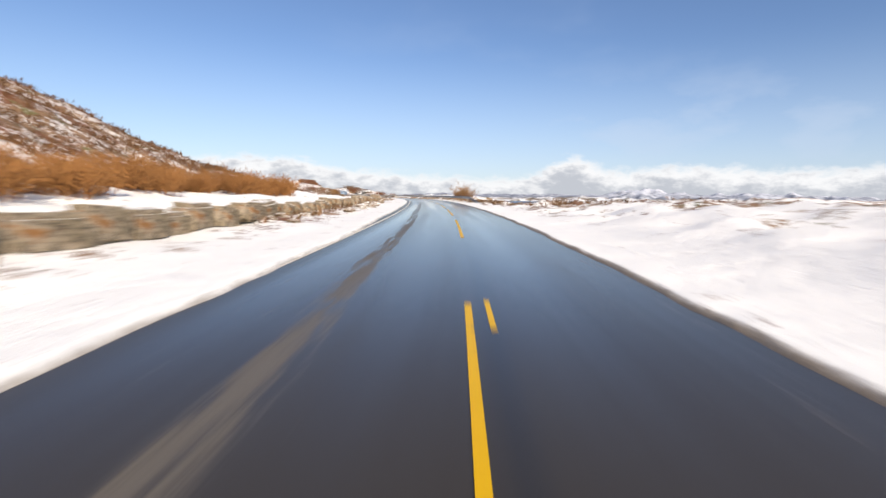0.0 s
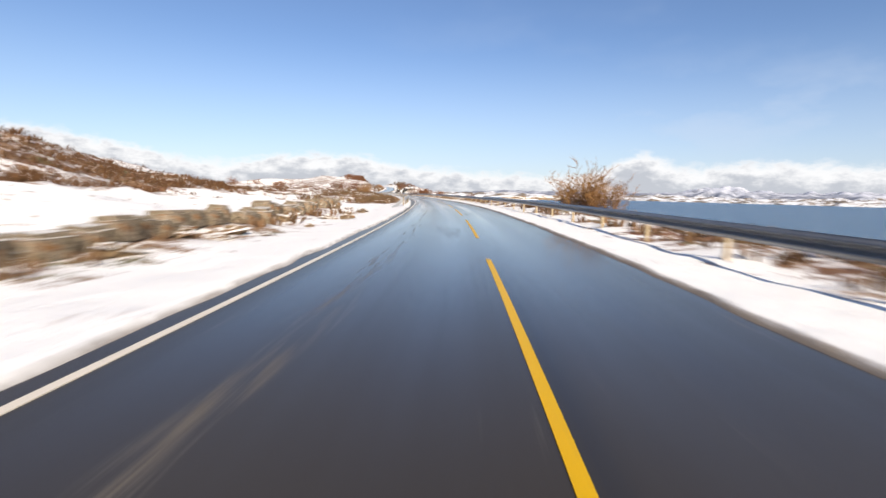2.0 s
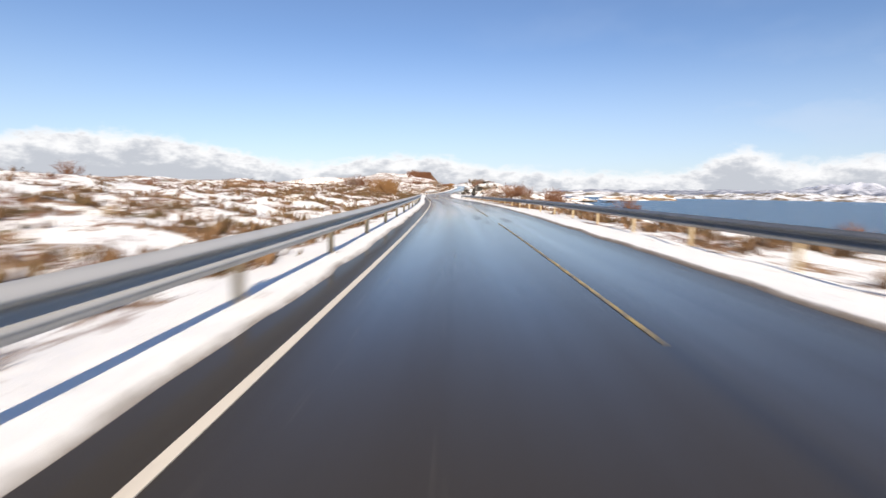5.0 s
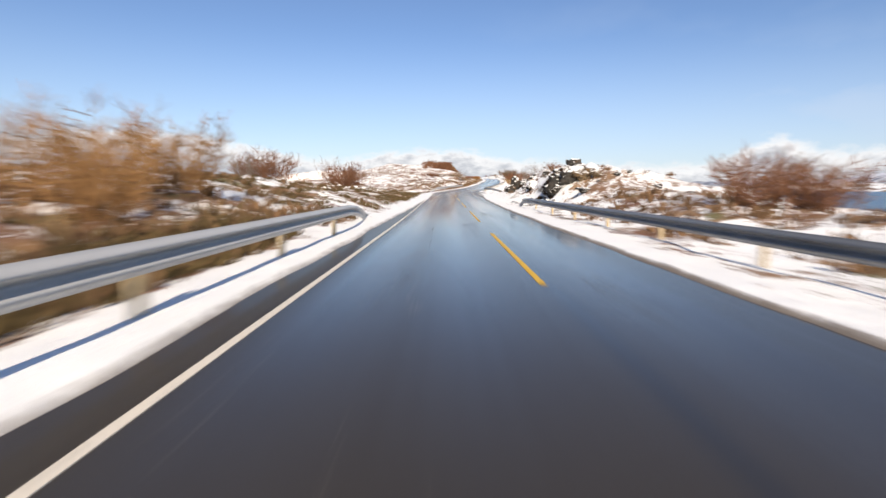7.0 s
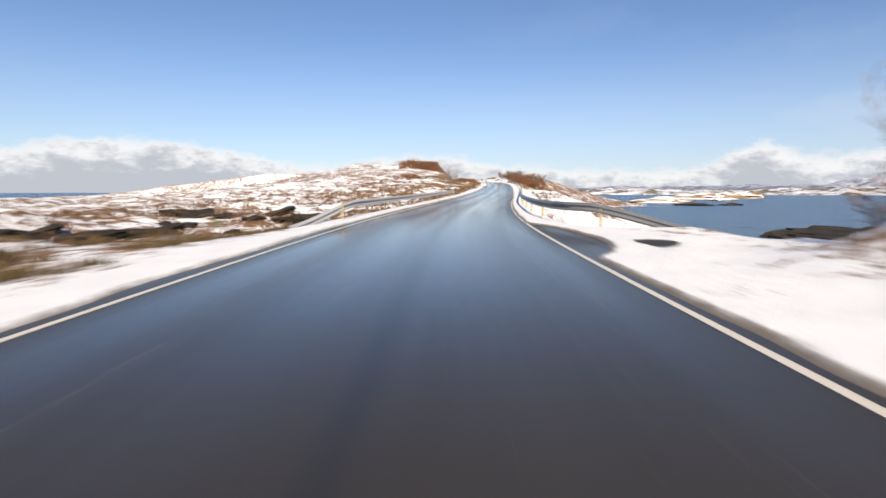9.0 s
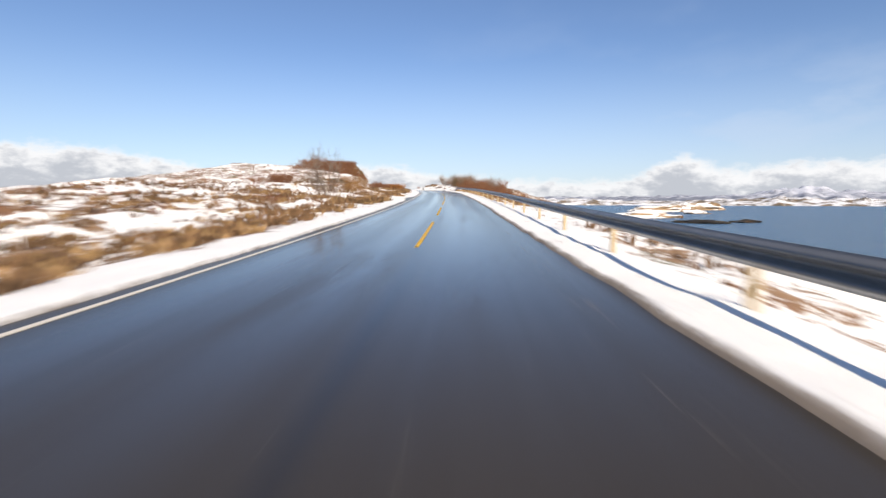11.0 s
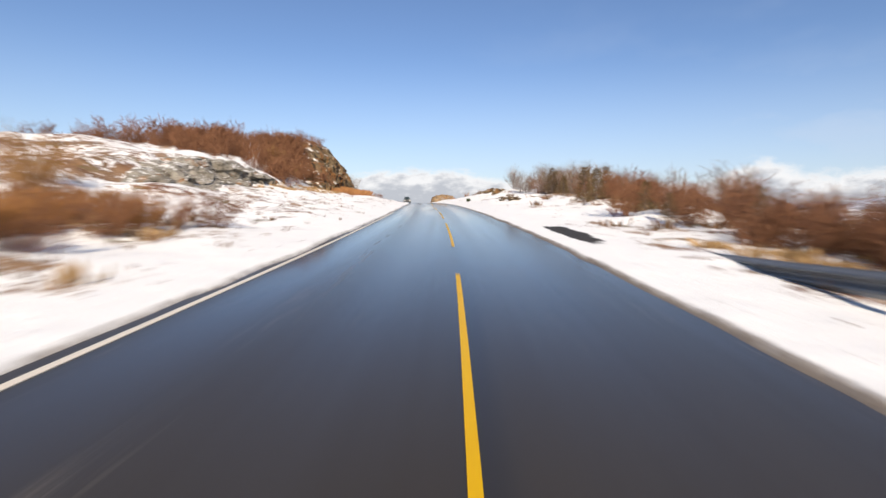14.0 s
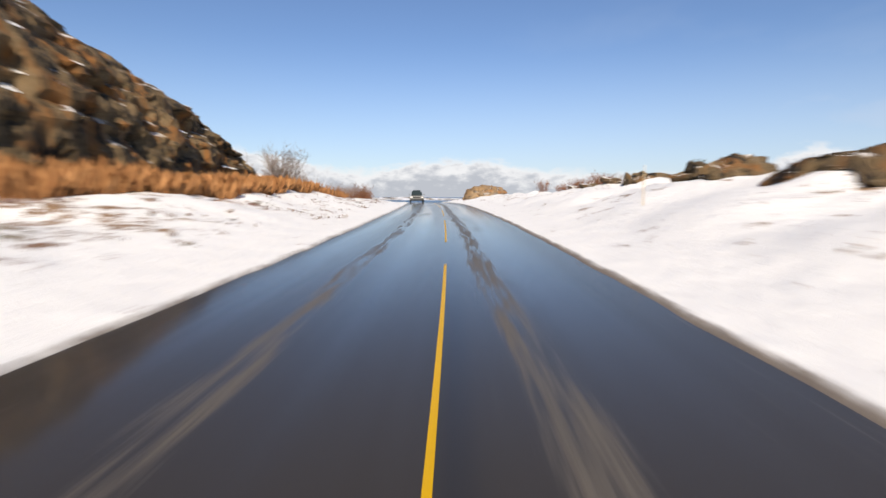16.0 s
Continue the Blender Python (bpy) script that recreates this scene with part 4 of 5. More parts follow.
# scrub on the hill
hill = [(472 + 41 * (k + rng.random()) / 76, -rng.uniform(17, 32), 0.95 * rng.uniform(0.75, 1.2)) for k in range(76)]
hill = [(s, d, sc * (0.74 if s < 478 else 1.0)) for s, d, sc in hill]
hill += [(rng.uniform(478, 497), -rng.uniform(13.2, 17.5), rng.uniform(0.6, 0.95)) for k in range(28)]
hill += [(rng.uniform(478, 514), -rng.uniform(15.5, 22), rng.uniform(0.8, 1.2)) for k in range(22)]
thicket("birch_scrub", hill, FAR_RUST, "russet leafless birch scrub covering the hill above the cliff")
for s, d, sc in ((450, -13.5, .65), (452, -15, .8), (444, -17, .7), (484, -15, .9), (486, -17, 1.0), (439, -16, .7), (442, -15, .6)):
    plant(rng.choice(SH_TAN), s, d, sc, "tan leafless shrub on the snowy slope", "scrub on the hill")
for s, d, sc in ((496, -17, 1.15), (498, -17.8, 1.1), (494.5, -18, 1.0)):
    plant(rng.choice(SH_RUST), s, d, sc, "russet leafless birch scrub above the cliff", "scrub on the hill")
for k in range(9):
    plant(rng.choice(SH_GREY), rng.uniform(548, 600), -rng.uniform(13, 24), rng.uniform(0.7, 1.0), "bare grey birch beside the road", "bare birches", "tree")
plant(SH_GREEN[0], 496.2, 4.7, 0.7, "small dark green juniper on a snowy bank", "junipers", "juniper")
plant(SH_GREEN[0], 514.5, 11.2, 1.2, "dark green juniper on a rock ledge", "junipers", "juniper")
# shrubs on the bank
for k in range(36):
    s = 456 + 42 * (k + rng.random()) / 36
    plant(rng.choice(SH_RUST if rng.random() < .7 else SH_GREY), s, rng.uniform(13, 23), rng.uniform(0.7, 1.05) * (0.9 if s < 480 else 1.05), "russet leafless shrub on a snowy bank", "shrubs on the bank")
for k in range(10):
    plant(rng.choice(SH_GREY), rng.uniform(493, 503), rng.uniform(12, 17), rng.uniform(0.7, 0.9), "bare grey birch at the top of a snowy bank", "bare birches", "tree")
for k in range(13):
    plant(rng.choice(SH_RUST), rng.uniform(459, 474), rng.uniform(10.5, 17), rng.uniform(0.4, 0.7), "russet leafless shrub on a snowy bank", "shrubs on the bank")
for s, d, sc in ((541, -15, 1.1), (543, -16.5, 1.25), (545, -15.5, 1.0), (549, -15, .9)):
    plant(rng.choice(SH_GREY), s, d, sc, "bare grey birch beyond the cliff", "bare birches", "tree")
for k in range(34):
    s = rng.uniform(412, 448)
    plant(rng.choice(SH_RUST), s, rng.uniform(8.0, 11.5), rng.uniform(0.5, 0.75), "russet leafless shrub on the slope behind the guardrail", "shrubs on the bank")
for k in range(8):
    plant(rng.choice(SH_RUST), rng.uniform(522, 545), rng.uniform(10, 14), rng.uniform(0.35, 0.6), "small russet shrub on a snowy bank", "shrubs on the bank")
for k in range(8):
    plant(rng.choice(SH_RUST), rng.uniform(483, 494), rng.uniform(13.5, 18), rng.uniform(0.8, 1.1), "russet leafless shrub on a snowy bank", "shrubs on the bank")
for k in range(16):
    plant(rng.choice(SH_RUST), rng.uniform(438, 462), rng.uniform(7.5, 14), rng.uniform(0.4, 0.7), "russet leafless shrub behind the guardrail", "shrubs on the bank")
for p in PROTOS:
    for o in p.children:
        bpy.data.objects.remove(o)
    bpy.data.objects.remove(p)


# ---- rock faces and boulders ----
def cliff(name, s0, s1, foot, tops, label, seed, lean=1.0, mat=None, side=-1):
    """A steep weathered face: rows climb from the foot and lean back into the hill."""
    u = np.arange(s0, s1 + 0.01, 0.28)
    prof_d = np.array([-0.5, 0.0, 0.25, 0.5, 0.8, 1.1, 1.5, 1.9, 2.2, 2.7, 3.4, 4.5, 6.0, 8.0, 11.0])
    prof_h = np.array([-0.5, 0.0, 0.13, 0.26, 0.38, 0.5, 0.62, 0.72, 0.80, 0.88, 0.95, 1.0, 1.02, 1.0, 0.9])
    prof_d = prof_d * lean
    fine_t = np.linspace(0, 1, 44)
    q = np.linspace(0, 1, len(prof_d))
    pd, ph = np.interp(fine_t, q, prof_d), np.interp(fine_t, q, prof_h)
    top = np.interp(u, np.linspace(s0, s1, len(tops)), tops)
    U, T = np.meshgrid(u, fine_t, indexing="ij")
    H = ph[None, :] * top[:, None]
    col = np.floor(U / 1.7 + fbm(U * 0.5, H * 0.5, seed, 2) * 1.4).astype(np.int64)
    row = np.floor(H / 1.25 + lattice(col, col * 0, seed + 3) * 2.0).astype(np.int64)
    block = lattice(col, row, seed + 7) - 0.5
    face = np.clip(1.3 - np.abs(ph - 0.45) * 1.6, 0.1, 1)[None, :]
    layer = lattice(np.floor(U / 5.0 + H * 0.15).astype(np.int64), np.floor(H / 0.42 + U * 0.10 + fbm(U * 0.3, H, seed + 2, 2)).astype(np.int64), seed + 5) - 0.5
    push = (block * 0.55 + layer * 0.55 + (fbm(U * 0.5, H * 0.9, seed + 9, 5) - 0.5) * 1.7 + (fbm(U * 2.2, H * 3.2, seed + 11, 3) - 0.5) * 0.5) * face
    D = side * (foot + pd[None, :] - push)
    X, Y = place(U, D)
    base = ground_z(U, np.full_like(U, side * foot)) - 0.15
    Z = base + H + (fbm(U * 0.8, T * 9, seed + 13, 4) - 0.5) * 0.7 * np.clip(ph, 0, 1)[None, :]
    holder = new(name)
    holder.location = (float(X[0, 0]), float(Y[0, 0]), float(Z[0, 0]))
    v, cut = np.stack([X, Y, Z], -1) - np.array(holder.location), 30
    for piece, rows in (("face", v[:, :cut + 1]), ("crown", v[:, cut:])):
        link(piece, rows.reshape(-1, 3), grid_faces(rows.shape[0], rows.shape[1]), mat or M_CLIFF, holder)
    return tagged(holder, label, "rock face")


cliff("outcrop", 457, 477, 12.9, [0.3, 1.5, 1.9, 2.0, 1.9, 1.4, 0.2], "low grey-brown rock outcrop with snow on its ledges", 41, 0.55, M_SLAB)
cliff("cliff", 488, 539, 12.4, [0.6, 3.0, 5.1, 6.8, 7.6, 7.5, 6.5, 5.0, 3.5, 1.8, 0.3], "steep brown weathered road cutting face with snow", 52, 1.15)
cliff("outcrop", 428, 446, 15.5, [0.2, 0.9, 1.3, 1.3, 1.0, 0.2], "low grey rock ledge capped with snow", 63, 0.6, M_LEDGE)

for a, b, h, seed in ((502.6, 506.8, 0.7, 74), (508.9, 513.6, 1.0, 75), (516, 519, 0.8, 76)):
    cliff("outcrop", a, b, 9.0, [0.1, h, h * 0.8, h, 0.1], "low olive rock ledge at the top of a snowy bank", seed, 0.2, M_LEDGE, 1)

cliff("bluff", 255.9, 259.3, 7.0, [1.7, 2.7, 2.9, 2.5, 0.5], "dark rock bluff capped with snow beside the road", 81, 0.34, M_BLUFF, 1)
for s, d, w, h in ((256.8, 7.5, 1.5, 1.3), (256.5, 8.4, 1.6, 1.2), (256.0, 9.3, 1.4, 1.0), (257.2, 7.8, 1.5, 1.5), (257.0, 8.8, 1.5, 1.2), (255.4, 10.3, 1.0, 0.9), (256.9, 9.8, 1.2, 1.3)):
    rock(s, d, w, "dark olive-grey rock at the foot of a bluff", 1.0, 0.20, "rocks on the snowy knoll", h, DARK_ROCKS if d < 8.6 else MOSS_ROCKS)
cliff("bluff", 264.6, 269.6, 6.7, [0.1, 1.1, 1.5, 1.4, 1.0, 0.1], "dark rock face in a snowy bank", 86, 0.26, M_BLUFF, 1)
for s, d, w, h in ((277.5, 6.7, 1.3, 1.2), (278.1, 7.4, 1.5, 1.6), (278.5, 6.5, 1.0, 1.0), (279.0, 7.3, 1.2, 1.3), (277.4, 8.3, 1.1, 1.1)):
    rock(s, d, w, "near-black rock in a snowy bank", 1.1, 0.25, "rocks on the snowy knoll", h, DARK_ROCKS)
for s, d, w in ((276.6, 9.2, 1.1), (284.0, 8.2, 1.0), (263, 10.5, 1.4), (270, 9.6, 1.3)):
    rock(s, d, w, "dark rock jutting from a snowy bank", 1.0, 0.40, "rocks on the snowy knoll", 1.0, DARK_ROCKS)
for k in range(46):
    rock(rng.uniform(254.5, 263), rng.uniform(4.7, 9), rng.uniform(0.15, 0.5), "small dark rock in a snowy bank", 2.0, 0.45, "rocks on the snowy knoll", 0.6, DARK_ROCKS)
for k in range(45):
    rock(rng.uniform(248, 289), rng.uniform(6.8, 15), rng.uniform(0.3, 0.9), "small dark rock in a snowy bank", 1.5, 0.45, "rocks on the snowy knoll", 0.9, DARK_ROCKS)
for k in range(30):
    s = rng.uniform(236, 294)
    rock(s, -(7.0 + 9 * rng.random() ** 1.2), rng.uniform(0.35, 0.8), "weathered boulder capped with snow on the heath", 1.4, 0.38, "boulders on the bank", 0.9, CAPPED_ROCKS)
for s, d, w in ((480, 6.4, .5), (481.5, 6.8, .45), (482.6, 6.2, .5), (478.4, 7.6, .5), (485, 6.9, .6), (483.4, 7.4, .5), (477, 7.0, 1.0), (479, 7.4, 0.8), (484, 7.8, 1.1), (486, 8.2, .9), (488, 7.6, .7), (504, 10.2, .8), (523, 10.4, 1.1), (526, 10, 1.0), (531, 10.5, .8)):
    rock(s, d, w, "olive-brown rock at the top of a snowy bank", 1.5, 0.35, "rocks on the bank", 0.9, MOSS_ROCKS)
for s, d, w in ((568, 8.5, 5.5), (572, 10.5, 5.0), (576, 8.0, 3.0)):
    rock(s, d, w, "tan rock knob beside the road", 1.2, 0.25, "far rocks", 0.9, [rock_mesh(33 + int(w), 0.6, 0.9, M_KNOB)])
for k in range(30):
    rock(rng.uniform(297, 322), -rng.uniform(10.5, 26), rng.uniform(0.8, 2.6), "low dark wet rock on the shore of the cove", 1.8, 0.42, "dark rocks in the cove", 0.5, TIDAL_ROCKS)
for x, y, w in ((-33, 338, 5), (-31, 343, 6), (-27, 350, 7), (-36, 328, 4.5), (-22, 352, 6), (-20, 494, 8), (-5, 503, 7)):
    ob = new("rock", rng.choice(TIDAL_ROCKS))
    ob.location, ob.rotation_euler, ob.scale = (x, y, 0.1), (0, 0, rng.uniform(0, 6)), (w * 0.6, w * 0.9, w * 0.16)
    tagged(ob, "dark wet skerry washed by the sea", "rock", "dark rocks in the cove")
for k in range(30):
    s = rng.uniform(100, 300)
    rock(s, -rng.uniform(6, 22), rng.uniform(0.35, 0.9), "small weathered stone in the heath", 1.2, 0.35, "stones in the heath")
for k in range(12):
    s = rng.uniform(60, 235)
    rock(s, rng.uniform(7, 18), rng.uniform(0.35, 0.9), "small weathered stone in the heath", 1.2, 0.35, "stones in the heath")


for k in range(50):
    s = rng.uniform(16, 92)
    rock(s, -rng.uniform(5.2, 7.7), rng.uniform(0.3, 0.9), "tan stone fallen from the field wall", 1.3, 0.35, "stones fallen from the wall", 0.8)


def block_mesh(seed):
    """A rough-hewn long stone with worn edges."""
    r = random.Random(seed)
    bm = bmesh.new()
    bmesh.ops.create_cube(bm, size=2.0)
    bmesh.ops.bevel(bm, geom=bm.edges[:], offset=0.30, segments=2, affect="EDGES")
    bmesh.ops.triangulate(bm, faces=bm.faces[:])
    o = Vector((seed * 3.7, seed * 1.9, seed * 5.3))
    for v in bm.verts:
        v.co *= 1 + 0.16 * noise.noise(v.co * 0.9 + o) + r.uniform(-0.03, 0.03)
    me = bpy.data.meshes.new("stone")
    bm.to_mesh(me)
    bm.free()
    me.materials.append(M_WALL_STONE)
    return me


def stone_wall():
    """A low wall of large rough blocks along the edge of the field, each block a piece of it."""
    holder = new("stone_wall")
    x0, y0 = place(-16, -7.2)
    origin = Vector((float(x0), float(y0), float(ground_z(-16, -7.2))))
    holder.location = origin
    r = random.Random(8)
    meshes = [block_mesh(k + 50) for k in range(7)]
    s = -16.0
    while s < 92:
        far = s > 19
        w = r.uniform(0.45, 1.0) if far else r.uniform(1.1, 2.1)
        d = -7.1 - 0.35 * math.sin(s * 0.09) + r.uniform(-.15, .15) - (r.uniform(0, 0.5) if far else 0)
        x, y = place(s + w / 2, d)
        fx, fy = heading(s)
        h = r.uniform(0.20, 0.34) if far else r.uniform(0.30, 0.42)
        ob = new("stone", r.choice(meshes))
        ob.parent = holder
        ob.location = Vector((float(x), float(y), float(ground_z(s + w / 2, d)) + h * 0.75)) - origin
        ob.rotation_euler = (r.uniform(-.08, .08), r.uniform(-.08, .08), math.atan2(-fx, fy) + r.uniform(-.08, .08))
        ob.scale = (r.uniform(0.3, 0.45), w * 0.5, h)
        s += w * (r.uniform(0.95, 1.2) if far else 1.0)
    return tagged(holder, "low wall of large tan stone blocks beside a snowy field", "stone wall")


stone_wall()


def islet(x, y, w, l, h, turn, label):
    ob = new("islet", rng.choice(ROCKS))
    ob.location, ob.rotation_euler, ob.scale = (x, y, 0.05), (0, 0, radians(turn)), (w * 0.5, l * 0.5, h)
    return tagged(ob, label, "islet", "islets in the sea")


islet(16, 624, 14, 8, 1.8, 10, "low dark skerry in the blue sea")
islet(-28, 545, 34, 20, 5.0, 20, "low snowy islet with brown heath")
islet(14, 690, 50, 26, 8.0, 0, "low snowy islet with brown heath")
islet(60, 760, 60, 24, 8.0, 30, "low snowy islet with brown heath")
islet(34, 196, 10, 5, 0.8, 70, "low dark skerry near the shore")


# ---- heather and dry grass ----
def tufts(name, points, mat, height, width, blades, label, seed):
    g = np.random.RandomState(seed)
    P = np.repeat(np.array(points), blades, 0)
    n = len(P)
    x, y = place(P[:, 0], P[:, 1])
    z, k = ground_z(P[:, 0], P[:, 1]) - 0.03, P[:, 2]
    a, b = g.uniform(0, 6.283, n), g.uniform(0.1, 1, n)
    h, w = height * k * g.uniform(0.5, 1.1, n), width * k
    bx, by = x + np.cos(a) * b * w, y + np.sin(a) * b * w
    tx, ty = bx + np.cos(a) * h * 0.6 * b, by + np.sin(a) * h * 0.6 * b
    c, e = np.cos(a + 1.57) * 0.04 * k, np.sin(a + 1.57) * 0.04 * k
    verts = np.stack([np.stack(q, -1) for q in ((bx - c, by - e, z), (bx + c, by + e, z), (tx + c * .6, ty + e * .6, z + h * .7), (tx - c * .5, ty - e * .5, z + h))], 1).reshape(-1, 3)
    ob = link(name, verts, np.arange(4 * n).reshape(-1, 4).tolist(), mat)
    return tagged(ob, label, "heath plants", kind="stuff")


def scatter(count, s0, s1, d0, d1, least, seed, size=(0.6, 1.3)):
    g = np.random.RandomState(seed)
    s, d = g.uniform(s0, s1, count), d0 + (d1 - d0) * g.uniform(0, 1, count) ** 1.3
    keep = (bare_cover(s, d) + (fbm(*(np.array(place(s, d)) * 1.4), 77, 2) - 0.5) * 0.5 > least) & (ground_z(s, d) > 0.4)
    return [(a, b, g.uniform(*size)) for a, b in zip(s[keep], d[keep])]


heath_points = scatter(7000, 100, 236, -5.0, -34, 0.54, 1) + scatter(900, 236, 302, -9.0, -34, 0.54, 51) + scatter(1800, 302, 345, -5.0, -34, 0.50, 52) + scatter(6000, 345, 450, -4.4, -26, 0.48, 2) + scatter(500, -20, 95, -6.2, -9.5, 0.40, 3)
heath_points += scatter(7000, 40, 250, 5.2, 26, 0.50, 4) + scatter(3000, 300, 470, 4.0, 22, 0.46, 5) + scatter(500, 255, 286, 6, 20, 0.42, 15)
heath_points += scatter(380, 440, 540, -4.2, -11, 0.06, 16, (0.2, 0.5))
tufts("heather", heath_points, M_HEATHER, 0.30, 0.30, 8, "brown heather tufts poking through the snow", 6)
tussock_points = scatter(520, 108, 232, -5.2, -17, 0.50, 31, (0.4, 1.2)) + scatter(110, 236, 300, -4.8, -15, 0.52, 32, (0.3, 0.8))
tussock_points += scatter(200, 60, 240, 6, 16, 0.52, 34, (0.4, 0.9)) + scatter(90, 455, 476, 9.5, 17, 0.4, 35, (0.5, 1.2))
tufts("grass_tussock", tussock_points, M_TUSSOCK, 0.42, 0.55, 26, "olive-brown grass tussocks on snowy heath", 36)
tussock_points = scatter(4200, 234, 302, -4.4, -14, 0.62, 41, (0.3, 0.85)) + scatter(2000, 104, 236, -5.4, -20, 0.58, 42, (0.3, 0.9)) + scatter(560, 216, 230, -5.0, -6.8, 0.5, 53, (0.6, 1.1)) + scatter(420, 377, 384.5, -4.4, -7.6, 0.5, 55, (0.4, 0.9))
tufts("dark_heather", tussock_points, M_DARK_HEATH, 0.24, 0.36, 14, "dark olive and brown heather clumps on snowy ground", 43)
tufts("hill_scrub", scatter(9000, -30, 150, -23, -85, 0.66, 44, (0.4, 1.2)), M_HILL, 0.5, 0.7, 12, "rust-brown low scrub on the steep hill", 45)
tufts("golden_tussock", scatter(1500, 340, 446, -4.6, -18, 0.46, 33, (0.3, 0.9)) + scatter(2600, 384, 446, -4.4, -15, 0.48, 46, (0.18, 0.45)) + scatter(1500, 400, 446, 5.2, 12, 0.42, 37, (0.3, 0.8)) + scatter(40, 395, 397.4, -4.4, -6.0, -1.0, 54, (0.3, 0.6)), M_GOLD, 0.36, 0.45, 18, "golden dry grass tussocks on snowy ground", 38)
g = np.random.RandomState(9)
foot = [(a, -(10.6 + 3.2 * b), k) for a, b, k in zip(g.uniform(468, 500, 700), g.uniform(0, 1, 700), g.uniform(0.3, 0.9, 700)) if fbm(np.array(a * 0.4), np.array(b * 1.5), 93, 2) > 0.45]
tufts("withered_grass", foot, M_GOLD, 0.32, 0.4, 12, "pale withered grass below the scrub", 47)
grass = [(s, -(9.9 + 3.0 * q), k) for s, q, k in zip(494 + 54 * g.uniform(0, 1, 3400) ** 0.8, g.uniform(0, 1, 3400) ** 0.8, g.uniform(0.4, 1.25, 3400)) if fbm(np.array(s * 0.35), np.array(q * 1.2), 91, 2) > 0.42]
tufts("dry_grass", grass, M_GRASS, 0.75, 0.30, 11, "rust-coloured dry grass below the cliff", 14)


def snow_pole(s, d, height):
    """A thin stake that marks the road's edge under deep snow."""
    holder = new("snow_pole")
    x, y = place(s, d)
    holder.location = (float(x), float(y), float(ground_z(s, d)))
    for name, z0, z1, r, mat in (("stake", -0.3, height - 0.16, 0.022, M_WOOD), ("cap", height - 0.16, height, 0.025, M_STEEL)):
        bm = bmesh.new()
        bmesh.ops.create_cone(bm, cap_ends=True, segments=10, radius1=r, radius2=r * 0.9, depth=z1 - z0, matrix=Matrix.Translation((0, 0, (z0 + z1) / 2)))
        part(name, bm, mat, holder)
    return tagged(holder, "thin wooden snow pole standing in a snowy bank", "snow pole", "snow poles")


snow_pole(508, 6.1, 1.2)


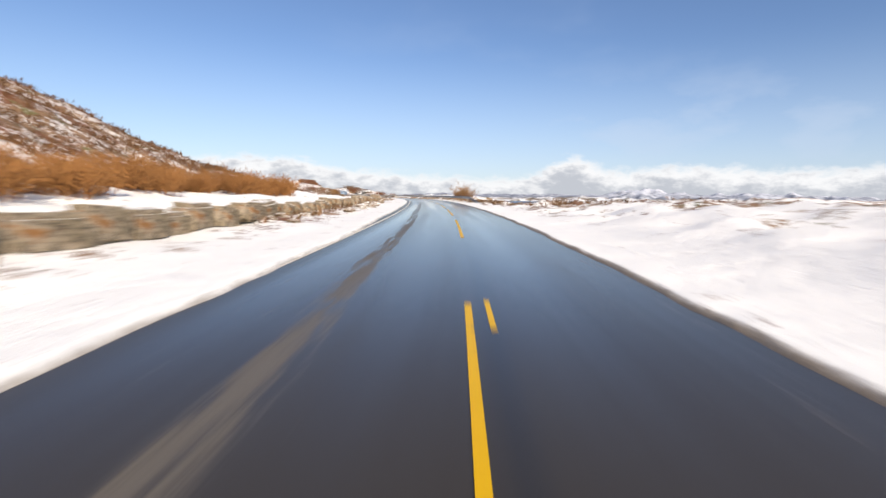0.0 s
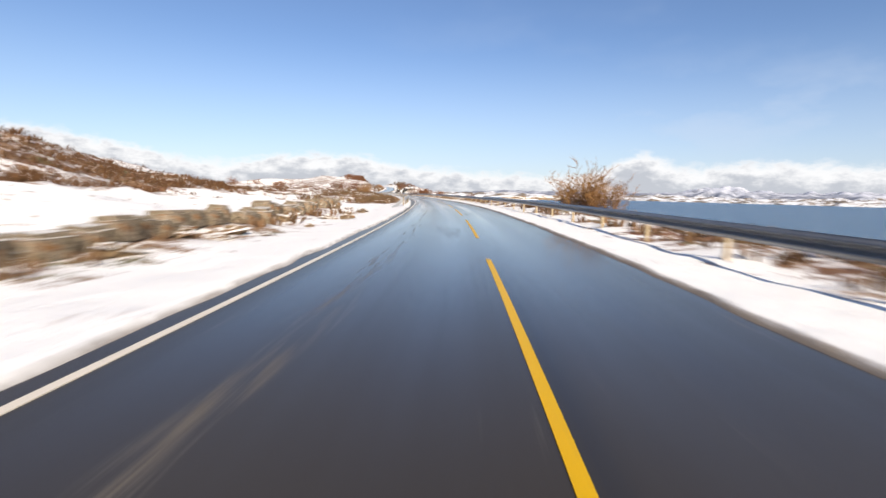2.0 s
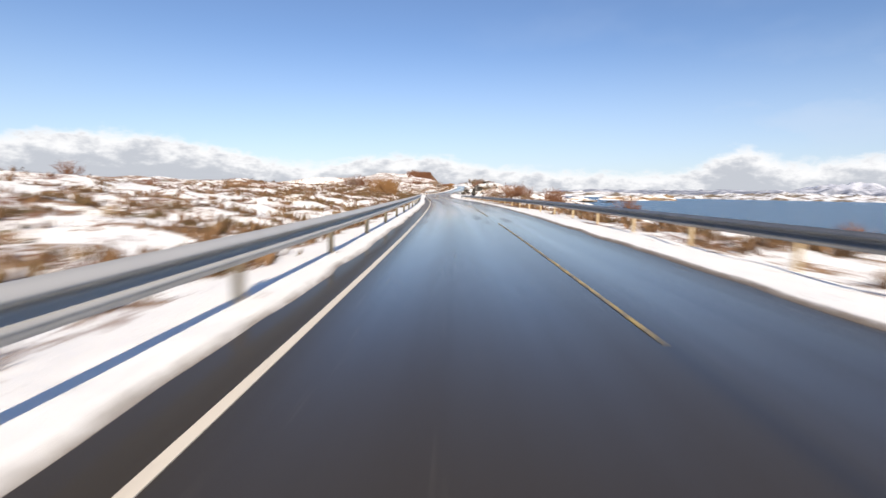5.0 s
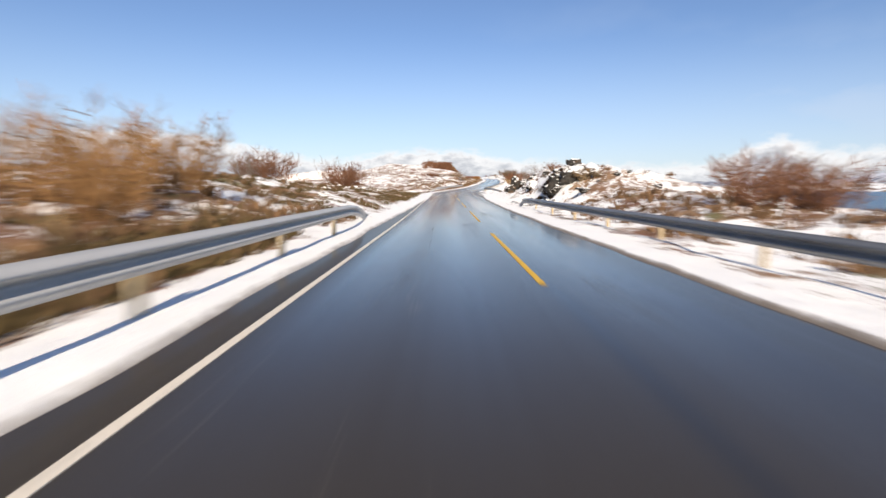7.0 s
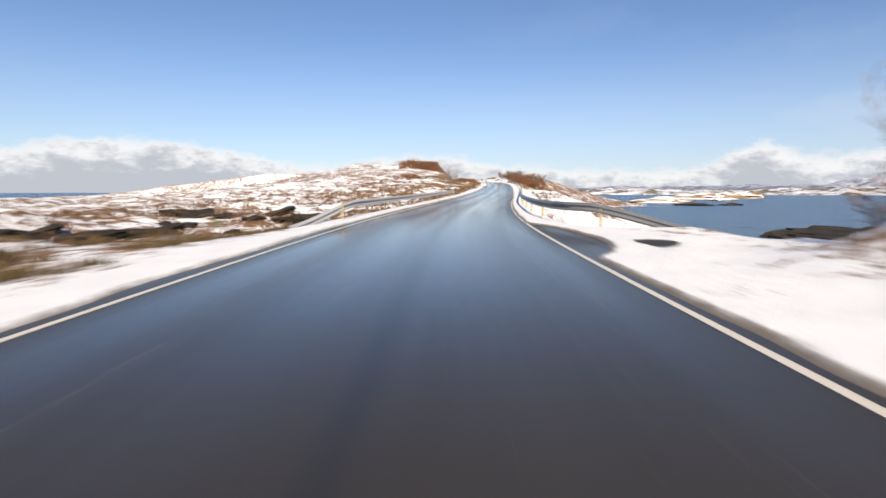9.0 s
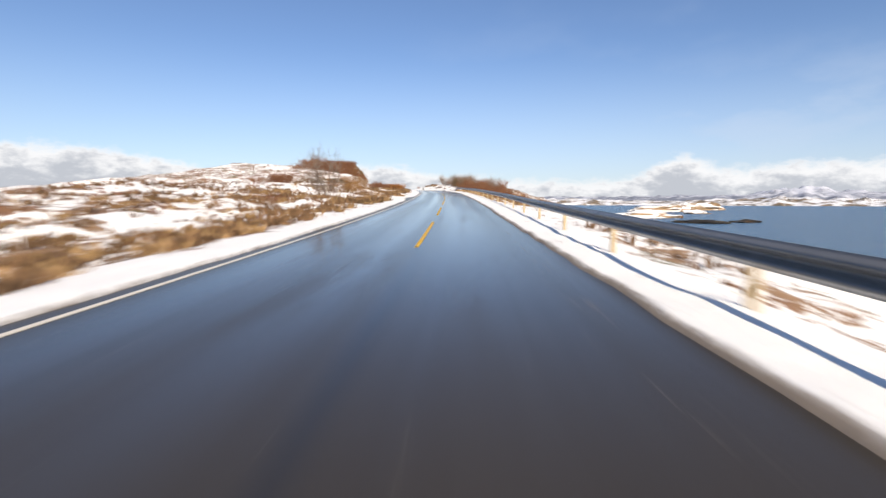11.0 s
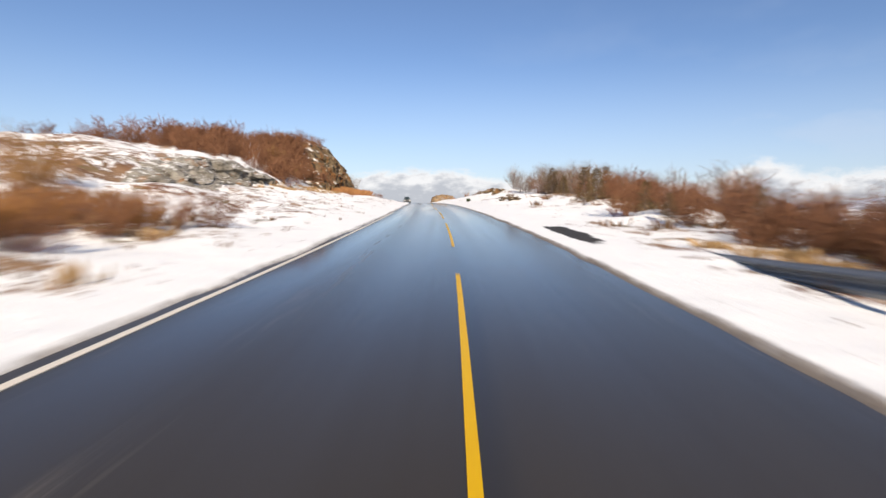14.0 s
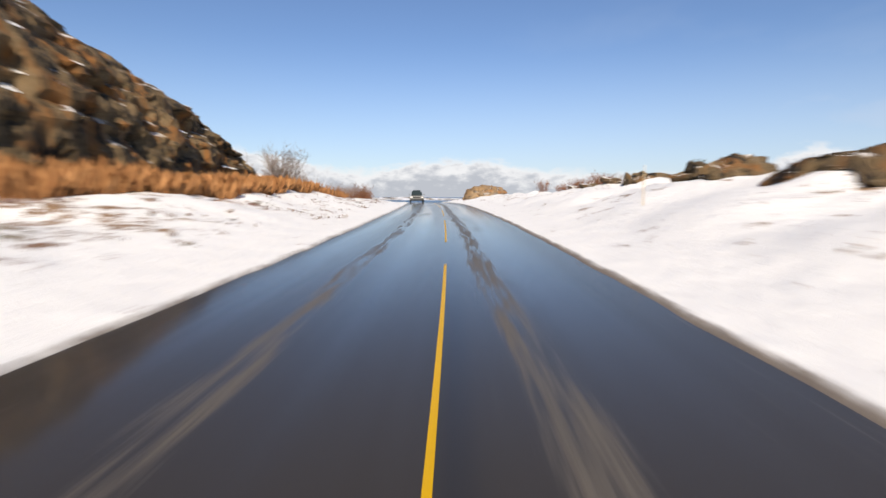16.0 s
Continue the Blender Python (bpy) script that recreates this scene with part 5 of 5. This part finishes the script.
# ---- a car far ahead ----
def oncoming_car(s, d):
    holder = new("car")
    x, y = place(s, d)
    fx, fy = heading(s)
    holder.location = (float(x), float(y), float(road_z(s)))
    holder.rotation_euler = (0, 0, math.atan2(-fx, fy))
    paint, dark = plain("grey_car_paint", (0.13, 0.135, 0.13), 0.3), plain("dark_glass", (0.02, 0.03, 0.03), 0.1)
    black, lamp = plain("black_rubber", (0.02, 0.02, 0.02), 0.8), plain("lamp_glass", (0.8, 0.8, 0.78), 0.1)
    steel = plain("rim_metal", (0.5, 0.5, 0.5), 0.35, 0.8)

    def box(name, w, l, h, at, mat, taper=1.0, bevel=0.06):
        bm = bmesh.new()
        bmesh.ops.create_cube(bm, size=1.0)
        for v in bm.verts:
            f = taper if v.co.z > 0 else 1.0
            v.co = Vector((v.co.x * w * f, v.co.y * l * f, v.co.z * h))
        bmesh.ops.bevel(bm, geom=bm.edges[:], offset=bevel, segments=2, affect="EDGES")
        bmesh.ops.translate(bm, vec=at, verts=bm.verts)
        return part(name, bm, mat, holder)

    box("body", 1.78, 4.3, 0.60, (0, 0, 0.58), paint, 0.97, 0.10)
    box("cabin", 1.50, 2.4, 0.74, (0, 0.25, 1.22), dark, 0.74, 0.12)
    for sx in (-0.92, 0.92):
        box("mirror", 0.18, 0.12, 0.13, (sx, -0.75, 1.02), paint, 1, 0.03)
    box("grille", 0.90, 0.08, 0.16, (0, -2.14, 0.66), black, 1, 0.02)
    box("bumper", 1.72, 0.25, 0.22, (0, -2.12, 0.38), black)
    for sx in (-0.66, 0.66):
        box("headlight", 0.30, 0.10, 0.14, (sx, -2.13, 0.70), lamp, 1, 0.03)
    for sx in (-0.80, 0.80):
        for sy in (-1.35, 1.3):
            bm = bmesh.new()
            bmesh.ops.create_cone(bm, cap_ends=True, segments=20, radius1=0.32, radius2=0.32, depth=0.20, matrix=Matrix.Translation((sx, sy, 0.32)) @ Matrix.Rotation(radians(90), 4, "Y"))
            wheel = part("wheel", bm, black, holder)
            bm = bmesh.new()
            bmesh.ops.create_cone(bm, cap_ends=True, segments=16, radius1=0.20, radius2=0.17, depth=0.21, matrix=Matrix.Translation((sx, sy, 0.32)) @ Matrix.Rotation(radians(90 if sx > 0 else -90), 4, "Y"))
            part("rim", bm, steel, wheel, "pale metal rim")
    return tagged(holder, "grey car with dark windows on the wet road", "car")


oncoming_car(556, -1.9)


# ---- distance ----
def ridge(name, az0, az1, dist, heights, rough, mat, label, depth=400.0, n=260, seed=3, rows=14):
    az = np.radians(np.linspace(az0, az1, n))
    hs = np.interp(np.linspace(0, 1, n), np.linspace(0, 1, len(heights)), heights)
    v = np.linspace(0, 1, rows)
    A, V = np.meshgrid(az, v, indexing="ij")
    R = dist + depth * V + (fbm(A * 60, V * 3, seed, 3) - 0.5) * depth * 0.35
    prof = np.sin(np.clip(V * 1.25, 0, 1) * math.pi / 2) ** 0.8
    Z = hs[:, None] * prof * (1 + rough * (fbm(A * 70, V * 4, seed + 1, 5) - 0.5)) - 1.0
    X, Y = -55 - np.sin(A) * R, 240 + np.cos(A) * R
    ob = link(name, np.stack([X, Y, Z], -1).reshape(-1, 3), grid_faces(n, rows), mat, smooth=True)
    float_attr(ob, "height", np.clip(Z / max(heights), 0, 1))
    return tagged(ob, label, "backdrop", kind="structure")


ridge("backdrop", 4, -75, 3200, [30, 45, 42, 52, 50, 96, 62, 80, 62, 55, 66, 52, 76, 66, 80], 0.65, M_MOUNT, "snowy mountains across the sea, tinted blue with haze", 700)
ridge("backdrop", 8, -80, 1150, [10, 14, 9, 16, 11, 18, 12, 20, 14, 22], 0.9, M_SHORE, "low snowy far shore with brown heath", 160, seed=8)
ridge("backdrop", 30, 6, 1500, [6, 8, 5, 9, 6], 0.9, M_SHORE, "low snowy far shore with brown heath", 160, seed=9)
